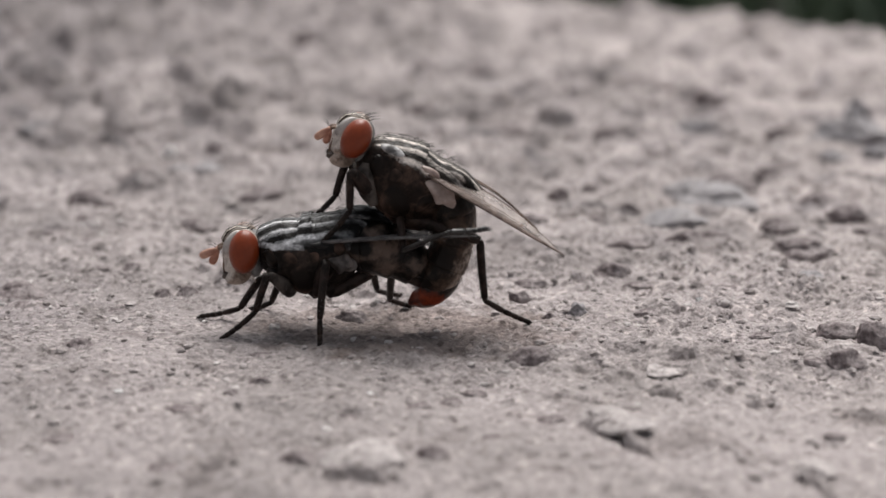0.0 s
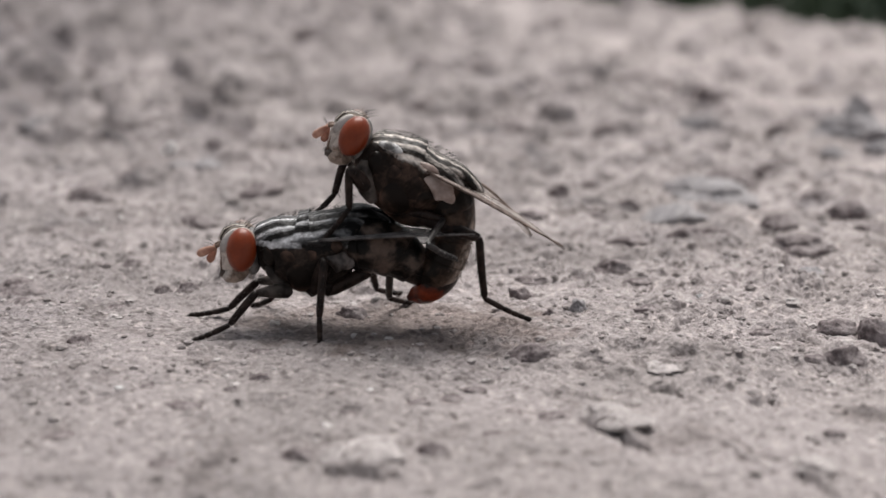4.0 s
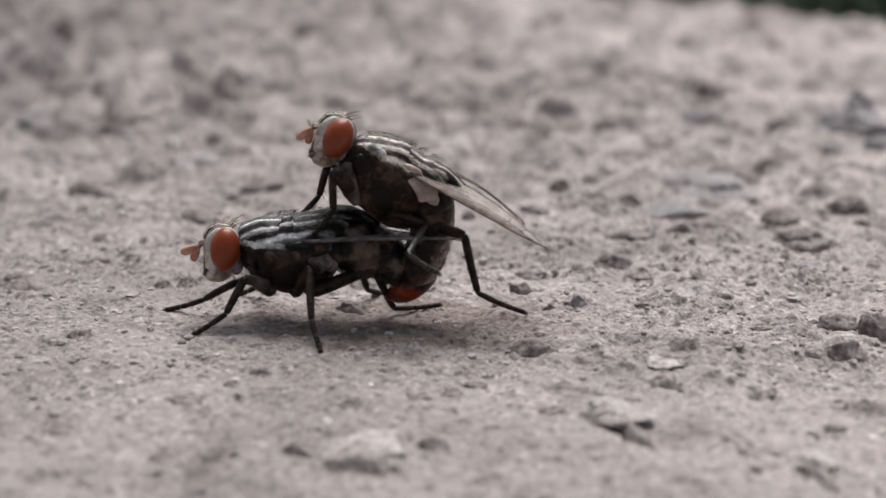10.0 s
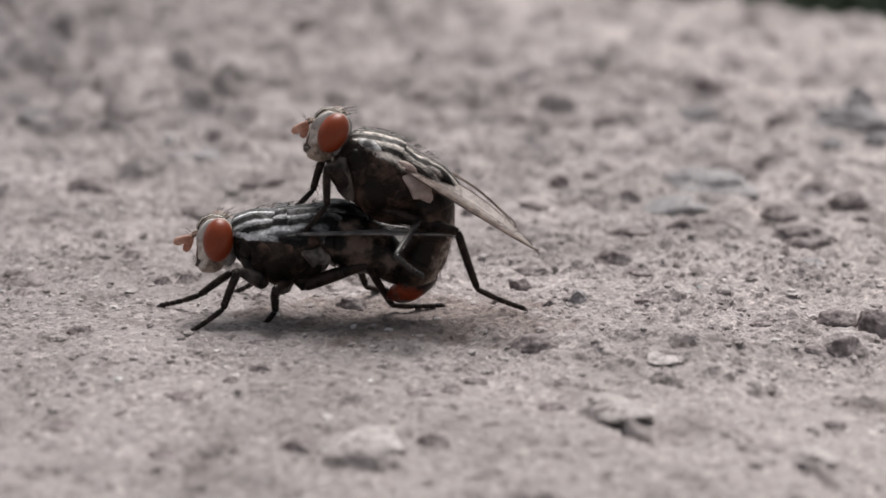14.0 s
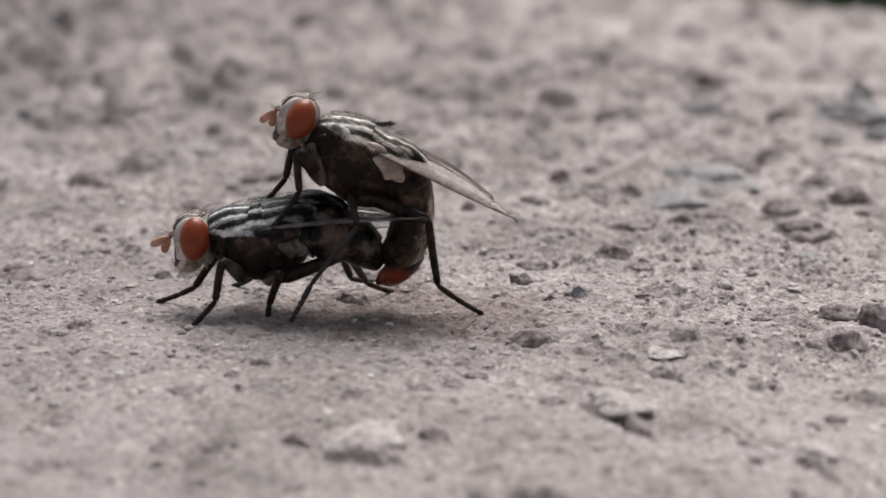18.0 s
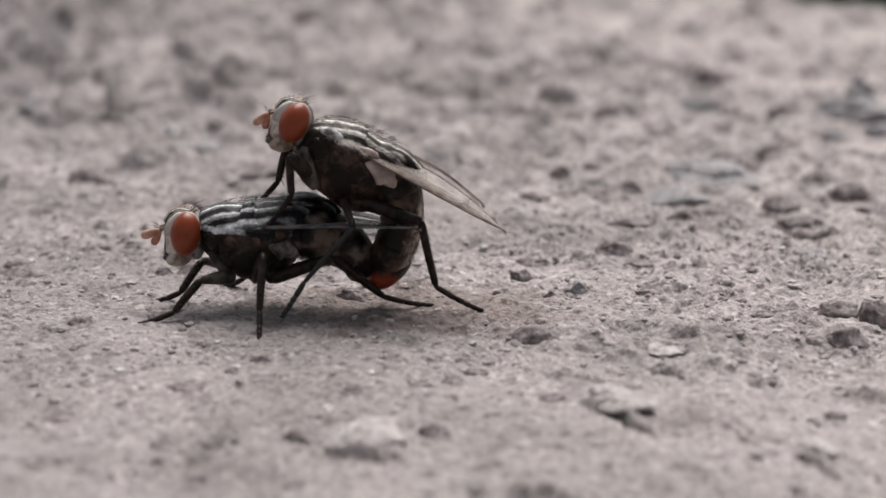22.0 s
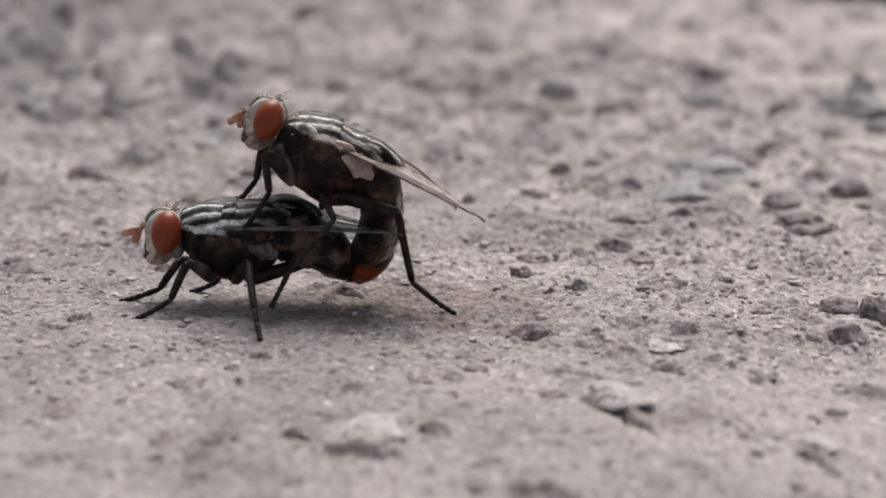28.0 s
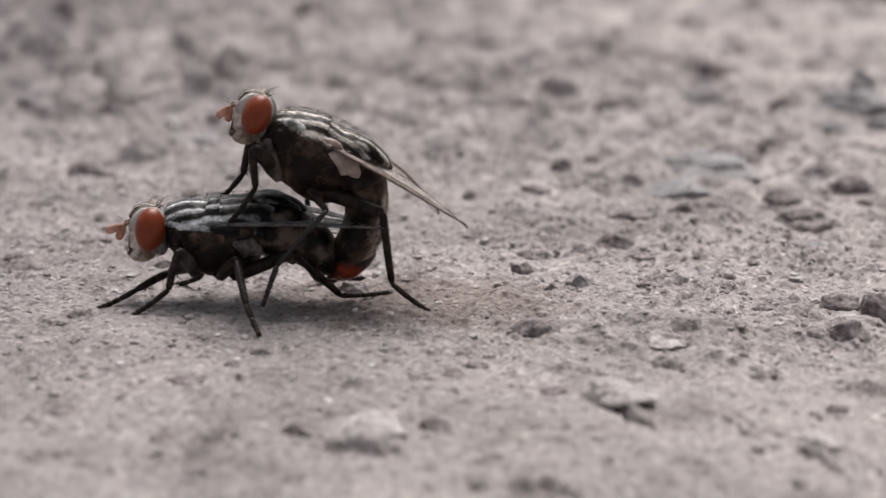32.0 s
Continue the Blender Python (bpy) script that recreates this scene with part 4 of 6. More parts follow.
def build_wing(fly, film, side, root, sweep, droop, roll, length=6.6, lead=M_COSTA, vein=M_VEIN, camber=0.12):
    """side +1: left. The wing lies along -x of its own space, leading edge outwards (+y)."""
    bm = bmesh.new()
    pts = wing_outline()
    top_rows, low_rows = [], []
    for f, a, b in pts:
        rt, rl = [], []
        for k in range(9):
            g = k / 8
            y = (a + (b - a) * g) * length
            z = 0.10 * math.sin(5.0 * g + 1.0) * (1 - 0.4 * f) * 0.5 + camber * math.sin(math.pi * f) - 0.10 * f * g
            rt.append(bm.verts.new((-f * length * MM, side * y * MM, (z + 0.006) * MM)))
            rl.append(bm.verts.new((-f * length * MM, side * y * MM, (z - 0.006) * MM)))
        top_rows.append(rt), low_rows.append(rl)
    for rows_, flip in ((top_rows, False), (low_rows, True)):
        for p, q in zip(rows_, rows_[1:]):
            for k in range(8):
                quad = (p[k], p[k + 1], q[k + 1], q[k])
                bm.faces.new(quad[::-1] if flip else quad)
    for k in (0, 8):
        for i in range(len(pts) - 1):
            bm.faces.new((top_rows[i][k], top_rows[i + 1][k], low_rows[i + 1][k], low_rows[i][k]))
    bmesh.ops.recalc_face_normals(bm, faces=bm.faces)
    wing = part("wing", bm, film, fly, "clear greyish wing with brown veins")
    wing.matrix_basis = Matrix.Translation(Vector(root) * MM) @ pose(0, 0, 0, roll * side, droop, -sweep * side)

    def at(f, g):
        i = min(int(f * 40), 39)
        _, a, b = pts[i]
        y = (a + (b - a) * g) * length
        z = 0.10 * math.sin(5.0 * g + 1.0) * (1 - 0.4 * f) * 0.5 + camber * math.sin(math.pi * f) - 0.10 * f * g
        return (-f * length, side * y, z + 0.01)

    for g0, g1, f1, r in ((0.0, 0.0, 0.97, 0.06), (0.08, 0.045, 0.86, 0.06), (0.15, 0.09, 0.92, 0.05), (0.19, 0.14, 0.98, 0.035), (0.26, 0.32, 0.99, 0.024),
                          (0.34, 0.55, 0.80, 0.020), (0.97, 1.0, 0.93, 0.022)):
        line = [at(0.02 + (f1 - 0.02) * k / 14, g0 + (g1 - g0) * (k / 14) ** 1.4) for k in range(15)]
        part("vein", tube(line, r, r * 0.5, 6), lead if g1 < 0.1 else vein, wing)
    for f, ga, gb in ((0.42, 0.25, 0.45), (0.66, 0.30, 0.62)):
        part("vein", tube([at(f, ga), at(f + 0.02, (ga + gb) / 2), at(f + 0.03, gb)], 0.02, 0.016, 6), vein, wing)
    return wing


def build_head(fly, at, tilt, turn, droop, size=1.0, lean=6, skin=M_FACE, jut=0.0, splay=24):
    """Head with eyes, face, frons, antennae and mouth; its own origin is its centre."""
    bm = blob((0.02, 0, -0.10), (0.70 + jut, 1.02, 1.10), 48, 34)
    for v in bm.verts:
        x, y, z = [c / MM for c in v.co]
        if x > 0.2:
            x = 0.2 + (x - 0.2) * (1.0 + 0.35 * max(0, 0.6 - abs(z + 0.15)))
        if x < 0:
            x *= 0.72
        y *= 1 - 0.42 * min(1, max(0, (-z - 0.35) / 0.9)) - 0.34 * min(1, max(0, (x - 0.15) / 0.8))
        if x > 0.3:  # hollow face with a jutting mouth edge
            x -= 0.10 * math.exp(-((z + 0.15) / 0.28) ** 2) * min(1, (x - 0.3) / 0.3)
            x += 0.10 * math.exp(-((z + 0.66) / 0.16) ** 2)
        v.co = Vector((x, y, z)) * MM
    head = part("head", bm, skin, fly, "silvery white face and cheeks")
    head.matrix_basis = pose(at[0] * MM, at[1] * MM, at[2] * MM, 0, tilt, turn) @ Matrix.Diagonal((size, size, size, 1))
    part("occiput", crumple(blob((-0.56, 0, -0.06), (0.40, 0.98, 0.95), 32, 20), 0.04, 2.5), M_OCCIPUT, head, "grey hairy back of the head")
    for side in (1, -1):
        part("eye_rim", blob((-0.17, side * 0.70, 0.20), (0.615, 0.52, 0.875), 40, 28, (side * 12, lean, 0)), M_RIM, head, "pale rim round the eye")
        part("eye", blob((-0.15, side * 0.76, 0.20), (0.60, 0.60, 0.865), 40, 32, (side * 12, lean, 0)), M_EYE, head, "brick-red domed compound eye")
    part("frons", loft([(0.60, 0.34, 0.12, 0.08), (0.62, 0.52, 0.24, 0.14), (0.44, 0.84, 0.25, 0.14), (0.12, 0.99, 0.27, 0.12), (-0.24, 0.95, 0.24, 0.09), (-0.55, 0.74, 0.22, 0.08)], 28), M_CROWN, head, "crown striped cream and dark brown between the eyes")
    for side in (1, -1):
        y = 0.16 * side
        d = droop
        ant = part("antenna", tube([(0.54 + jut, y, 0.30), (0.74 + jut, y * 1.1, 0.28), (0.88 + jut, y * 1.2, 0.20)], 0.07, 0.085, 12), M_RIDGE, head, "orange-brown antenna")
        bm = bmesh.new()
        ang = radians(d + 18 - splay * side)
        rings = []
        for f, r in ((0, 0.05), (0.12, 0.09), (0.45, 0.14), (0.75, 0.15), (0.93, 0.11), (1, 0.03)):
            rings.append((0.88 + jut + 0.78 * f * math.cos(ang), 0.20 - 0.78 * f * math.sin(ang), r * 0.6, r * 1.15))
        loft(rings, 14, bm, y * 1.3)
        part("flagellum", bm, M_ANTENNA, ant, "orange club of the antenna")
        part("arista", tube([(0.96 + jut, y * 1.4, 0.28), (1.12 + jut, y * 1.7, 0.40), (1.30 + jut, y * 2.0, 0.42)], 0.014, 0.004, 6), M_BRISTLE, ant)
    for side in (1, -1):
        part("front_plate", blob((0.34 + 0.5 * jut, side * 0.42, 0.50), (0.26 + 0.3 * jut, 0.22, 0.56), 24, 18, (0, -34, 0)), M_SILVERFACE, head, "silvery plate beside the eye")
        part("face_ridge", tube([(0.66 + jut, side * 0.22, 0.18), (0.64 + jut, side * 0.25, -0.15), (0.68 + jut, side * 0.27, -0.45), (0.64 + jut, side * 0.28, -0.74)], 0.03, 0.05, 8), M_RIDGE, head, "brown ridge of the face")
        part("cheek", crumple(blob((0.10, side * 0.46, -0.86), (0.54, 0.32, 0.34), 24, 18, (0, 14, 0)), 0.05, 2.5), skin, head, "tan hairy cheek below the eye")
        part("mouth_corner", crumple(blob((0.50 + 0.8 * jut, side * 0.34, -0.82), (0.27, 0.18, 0.15), 20, 14, (0, 34, 0)), 0.06, 3.0), M_FRONS, head, "dark brown corner of the mouth")
    part("mouth_edge", loft([(0.60, -0.70, 0.30, 0.05), (0.55, -0.86, 0.38, 0.09), (0.36, -1.02, 0.36, 0.10), (0.10, -1.08, 0.25, 0.06)], 18), M_FRONS, head, "dark brown edge of the mouth")
    part("proboscis", loft([(0.40, -0.92, 0.16, 0.12), (0.46, -1.10, 0.17, 0.13), (0.42, -1.22, 0.10, 0.07)], 14), M_LEG, head)
    bm = bmesh.new()
    r = random.Random(4)
    for side in (1, -1):
        for k in range(5):
            x = 0.45 - 0.17 * k
            bristle(bm, (x, side * 0.26, 0.98 + 0.05 * k), (0.1 - 0.12 * k, side * 0.25, 1), 0.10 + 0.08 * (k > 2), 0.012, 0.6)
        for k in range(2):
            bristle(bm, (-0.28 - 0.1 * k, side * (0.3 + 0.18 * k), 1.0 - 0.04 * k), (-0.6, side * 0.2, 0.8), 0.5, 0.018, 0.5)
        for k in range(4):
            bristle(bm, (0.62, side * (0.24 + 0.03 * k), -0.62 - 0.09 * k), (1, side * 0.1, -0.5), 0.26, 0.013, -0.1)
    part("head_bristles", bm, M_BRISTLE, head, "black bristles on the crown and mouth edge")
    bm = bmesh.new()
    for k in range(60):
        a, y = r.uniform(-1.0, 0.2), r.uniform(-0.9, 0.9)
        bristle(bm, (-0.45 * math.cos(a), y, -0.85 + 0.1 * r.random()), (-0.4, y * 0.3, -1), r.uniform(0.12, 0.26), 0.008, 0.2)
    part("beard", bm, M_HAIR, head, "pale hairs under the head")
    return head


def crumple(bm, amount, scale, seed=0.0):
    """Uneven skin on a blob: amount in mm, lumps per mm."""
    for v in bm.verts:
        p = v.co / MM
        v.co += Vector((noise.noise(p * scale + Vector((seed, 0, 0))), noise.noise(p * scale + Vector((0, seed, 5))), noise.noise(p * scale + Vector((7, 0, seed))))) * amount * MM
    return bm


def build_fly(name, label, group, thorax_mat, abdomen_mat, male):
    fly = new(name)
    fly.empty_display_size = 0.002
    tagged(fly, label, "fly", group)
    # thorax with its shield, flank plates and bristles
    if male:
        keys = [(2.10, 0.0, 0.35, 0.40), (1.85, -0.05, 0.92, 0.85), (1.2, -0.12, 1.28, 1.24), (0.4, -0.26, 1.45, 1.58), (-0.4, -0.27, 1.48, 1.59),
                (-1.0, -0.07, 1.38, 1.36), (-1.6, 0.22, 1.15, 1.00), (-2.1, 0.36, 0.80, 0.64), (-2.45, 0.33, 0.40, 0.34)]
    else:
        keys = [(2.00, 0.10, 0.40, 0.50), (1.75, 0.15, 0.92, 0.92), (1.1, 0.30, 1.26, 1.14), (0.5, 0.14, 1.42, 1.48), (-0.2, 0.10, 1.48, 1.60),
                (-0.7, 0.20, 1.50, 1.60), (-1.3, 0.55, 1.42, 1.28), (-1.9, 0.85, 1.20, 1.00), (-2.5, 0.88, 0.90, 0.72), (-3.0, 0.85, 0.45, 0.40)]
    body = spline(keys, 38)

    def skin(x, y):
        """The top of the thorax over x, y in mm."""
        c, w, h = (float(np.interp(-x, -body[:, 0], body[:, k])) for k in (1, 2, 3))
        return c + h * math.sqrt(max(0.04, 1 - (y / w) ** 2))

    bm = loft(spline(keys, 90), 96)
    for v in bm.verts:
        p = v.co / MM
        n = Vector((0.2 * p.x, p.y, p.z - 0.1)).normalized()
        f = 0.030 * noise.noise(p * 1.6) + 0.018 * noise.noise(p * 4.0)
        v.co += n * f * MM
    thorax = part("thorax", bm, thorax_mat, fly, "black thorax with silvery grey stripes")
    sx, sz = (0.25, -0.10) if male else (-0.20, 0.72)
    rings = spline([(sx - 1.0, sz + 0.90, 0.50, 0.08), (sx - 1.6, sz + 1.00, 0.80, 0.20), (sx - 2.1, sz + 0.96, 0.78, 0.26), (sx - 2.55, sz + 0.82, 0.62, 0.26), (sx - 3.0, sz + 0.64, 0.46, 0.24), (sx - 3.35, sz + 0.46, 0.16, 0.10)], 14)
    part("scutellum", loft(rings, 28), thorax_mat, fly, "grey shield behind the thorax")
    lobe = M_CALYPTER if male else M_CALYPTER_GREY
    for side in (1, -1):
        dz = -0.28 if male else 0.0
        for px, pz, rx, rz, ry in ((1.30, 0.12, 0.32, 0.40, 10), (0.55, 0.16, 0.42, 0.34, 0), (-0.02, -0.62, 0.66, 0.72, 14), (-0.42, 0.22, 0.40, 0.32, -8), (-0.84, -0.22, 0.34, 0.52, -12), (-1.28, 0.52, 0.30, 0.32, 0)):
            c, w, h = (float(np.interp(-px, -body[:, 0], body[:, k])) for k in (1, 2, 3))
            out = w * math.sqrt(max(0.1, 1 - min(0.95, abs(pz + dz - c) / h) ** 2))
            part("flank_plate", crumple(blob((px, side * (out - 0.25), pz + dz), (rx * 1.12, 0.31, rz * 1.12), 32, 22, (side * 22 * (pz + dz - c), ry, side * -10 * px)), 0.05, 1.8, px), M_FLANK, fly, "glossy dark plate of the flank with brownish dust and painted sheen")
        part("shoulder_lobe", crumple(blob((1.10, side * 1.05, 0.68), (0.50, 0.12, 0.17), 32, 22, (side * 34, 8, side * -14)), 0.06, 2.0, 1.0), M_SHOULDER, fly, "pale silvery lobe of the shoulder")
        part("wing_base", crumple(blob((-0.60, side * 1.38, 0.66), (0.40, 0.13, 0.13), 24, 16, (0, -6, 0)), 0.08, 2.5), M_WINGROOT if not male else lobe, fly, "wing root")
        big, drop = (1.0, 0.08) if male else (0.95, 0.20)
        bm = blob((-1.0 - 0.25 * big, side * 1.42, 0.45 - 0.20 * big - drop), (0.66 * big, 0.13, 0.40 * big), 24, 16, (side * 24, -14, side * -12))
        for v in bm.verts:
            v.co.z += 0.07 * MM * math.sin(v.co.x / MM * 6)
        crumple(bm, 0.16, 1.8, 3.0)
        part("calypter", bm, lobe, fly, "translucent lobe under the wing root")
        part("calypter", crumple(blob((-1.0 - 0.70 * big, side * 1.38, 0.50 - 0.42 * big - drop), (0.36 * big, 0.11, 0.30 * big), 24, 18, (side * 20, 0, side * -18)), 0.10, 2.4, 6.0), lobe, fly)
        # coxae
        for leg, (hx, hy, hz) in HIPS.items():
            if leg == "front":
                rr = spline([(1.75, -0.25, 0.14, 0.16), (1.55, -0.70, 0.26, 0.36), (1.15, -1.22, 0.28, 0.38), (0.70, -1.58, 0.14, 0.16)] if male else
                            [(1.45, -0.30, 0.12, 0.12), (1.25, -0.62, 0.20, 0.22), (0.95, -1.00, 0.22, 0.24), (0.58, -1.36, 0.18, 0.18)], 18)
                part("coxa", crumple(loft(rr, 22, y0=side * (1.02 if male else 0.80)), 0.05, 2.2), M_COXA, fly, "long grey front coxa")
            else:
                rr = spline([(hx + 0.1, -0.85, 0.20, 0.26), (hx + 0.05, -1.2, 0.32, 0.34), (hx, hz + 0.05, 0.24, 0.25), (hx - 0.02, hz - 0.15, 0.10, 0.10)], 12)
                part("coxa", loft(rr, 16, y0=side * hy), M_LEG, fly)
    bm = bmesh.new()
    r = random.Random(9)
    for side in (1, -1):
        for row, y in enumerate((0.32, 0.68, 1.05)):
            for k in range(6):
                x = 1.5 - 0.52 * k
                zz = skin(x, y)
                bristle(bm, (x, side * y, zz - 0.02), (-0.7, side * 0.25, 0.7), 0.16 + 0.05 * k, 0.010, 0.4)
        for k in range(4):
            bristle(bm, (sx - 1.9 - 0.14 * k, side * (0.5 - 0.1 * k), sz + 1.08 - 0.08 * k), (-1, side * 0.2, 0.3), 0.4, 0.012, 0.2)
    for k in range(260):
        x, y = r.uniform(-1.6, 1.7), r.uniform(-1.25, 1.25)
        zz = skin(x, y)
        bristle(bm, (x, y, zz), (-1, 0, 0.6), r.uniform(0.08, 0.18), 0.007, 0.2)
    part("thorax_bristles", bm, M_BRISTLE, fly, "black bristles on the thorax")
    # abdomen: five overlapping plates along a line that bends down in the male
    if male:
        keys = [(-1.30, 0.05, 1.00, 1.00), (-2.10, -0.45, 1.22, 0.95), (-2.62, -1.30, 1.24, 0.86), (-2.80, -2.20, 1.12, 0.83),
                (-2.80, -2.95, 1.02, 0.85), (-2.62, -3.55, 0.86, 0.78), (-2.45, -3.98, 0.54, 0.50)]
    else:
        keys = [(-1.3, 0.25, 0.95, 0.85), (-1.9, 0.38, 1.32, 1.06), (-2.6, 0.36, 1.45, 1.18), (-3.3, 0.14, 1.34, 1.09),
                (-3.85, -0.20, 1.08, 0.95), (-4.38, -0.66, 0.82, 0.70), (-4.85, -1.06, 0.42, 0.40)]
    line = spline(keys, 51)
    core = line[2:-1].copy()
    core[:, 2:] *= 0.93
    abdomen = part("abdomen", loft(core, 30), M_FLANK, fly, "dark abdomen")
    for k in range(5):
        seg = line[k * 10:k * 10 + 12].copy()
        seg[:, 2:] *= np.linspace(0.965, 1.03, len(seg))[:, None]
        part("abdomen_plate", crumple(loft(seg, 48), 0.07, 1.1, 2.0 + k), abdomen_mat, abdomen, "dark plate of the abdomen, chequered grey" if not male else "dark brown plate of the bent abdomen")
    bm = bmesh.new()
    for k in range(90 if not male else 110):
        x, z, w, h = line[r.randrange(14, 50) if not male else r.randrange(16, 50)]
        a = r.uniform(-0.4, 3.5) if not male else r.uniform(0.7, 2.4)
        tipx = (-0.7, math.cos(a) * 0.6, 0.4 * math.sin(a)) if not male else (-0.5, math.cos(a) * 0.5, -0.9)
        bristle(bm, (x - (0.95 * h * math.sin(a) if male else 0), w * math.cos(a) * 0.98, z + (0.2 * h if male else h * math.sin(a) * 0.98)), tipx, r.uniform(0.2, 0.42), 0.010 if male else 0.009, 0.1)
    part("abdomen_bristles", bm, M_BRISTLE if not male else M_COSTA, abdomen, "bristles along the abdomen")
    if male:
        part("terminalia", crumple(loft(spline([(-3.06, -3.00, 0.50, 0.50), (-2.98, -3.50, 0.72, 0.60), (-2.78, -3.98, 0.70, 0.60), (-2.50, -4.38, 0.52, 0.46), (-2.28, -4.62, 0.36, 0.32), (-2.12, -4.76, 0.12, 0.12)], 26), 32), 0.13, 2.0), M_TIP, abdomen, "orange-red tip of the abdomen")
        part("belly", crumple(loft(spline([(0.4, -1.3, 0.7, 0.3), (-0.1, -1.5, 0.9, 0.48), (-0.8, -1.48, 0.95, 0.56), (-1.4, -1.10, 0.9, 0.58), (-2.0, -0.75, 0.6, 0.4)], 20), 26), 0.10, 1.5), M_FLANK, fly, "dark underside")
    # legs
    for leg in ("front", "mid", "hind"):
        for side, word in ((1, "near"), (-1, "far")):
            lf, lt, ls = LENGTHS[leg] if not male or leg == "hind" else (1.9, 2.9, 1.5) if leg == "mid" else (1.9, 1.65, 1.75)
            s = len(LEGS) + 3
            thick = 0.40 if leg == "front" else 0.22 if male and leg == "mid" else 0.34
            femur = part("femur", segment(lf, thick * 0.75, thick * (0.40 if leg == "front" and not male else 0.62), 0.20, 20, s), M_COXA if leg == "front" and not male else M_LEG, fly, "dark grey thick femur" if leg == "front" and not male else "black bristly femur")
            slim = 0.66 if male and leg == "mid" else 1.0
            tibia = part("tibia", segment(lt, 0.165 * slim, 0.14 * slim, 0.05, 30, s + 40), M_SHINY if male and leg == "mid" else M_LEG, fly, "thin black bristly tibia")
            tarsus = part("tarsus", foot_chain(ls, s), M_SHINY if male and leg == "mid" else M_LEG, fly, "black jointed foot with claws")
            ABDOMENS[name] = abdomen
            hip = FEMALE_FRONT if leg == "front" and not male else HIPS[leg]
            LEGS[name.split("_")[0] + "_" + leg + "_" + word] = (fly, Vector((hip[0], side * hip[1], hip[2])), (lf, lt, ls), femur, tibia, tarsus)
    return fly


female = build_fly("female_fly", "dark grey-striped fly with red eyes standing on concrete", "mating flies", M_THORAX, M_ABDOMEN, False)
build_head(female, (2.67, 0, 0.08), 0, 6, 27, 1.0, -5)
build_wing(female, M_WING_SMOKY, 1, (-0.55, 1.35, 0.76), 9, 4, 0, 6.3, M_VEIN_DARK, M_VEIN_DARK)
build_wing(female, M_WING_SMOKY, -1, (-0.75, -1.0, 1.15), 4, -7, 20, 5.6, M_VEIN_DARK, M_VEIN_DARK)
male = build_fly("male_fly", "dark grey-striped fly with red eyes clinging to another fly's back", "mating flies", M_THORAX2, M_ABDOMEN2, True)
build_head(male, (2.68, 0, 0.13), 10, 5, 53, 0.94, -10, M_FACE2, 0.06, 20)
left_wing = build_wing(male, M_WING, 1, (-0.45, 1.35, 0.62), 12, 1, 2, 6.2)
right_wing = build_wing(male, M_WING, -1, (-0.45, -1.35, 0.62), 2, -4, 2, 5.4, camber=0.42)

STEPS = {}
LOW_KNEES = ("male_mid_near", "male_front_near", "male_front_far", "male_mid_far", "male_hind_far")  # legs that reach down or hold on


def foot(leg, t, ankle, tip, knee):
    """Where a leg's ankle, claw and knee are at t seconds, in mm in the world."""
    STEPS.setdefault(leg, []).append((t, *ankle, *tip, *knee))


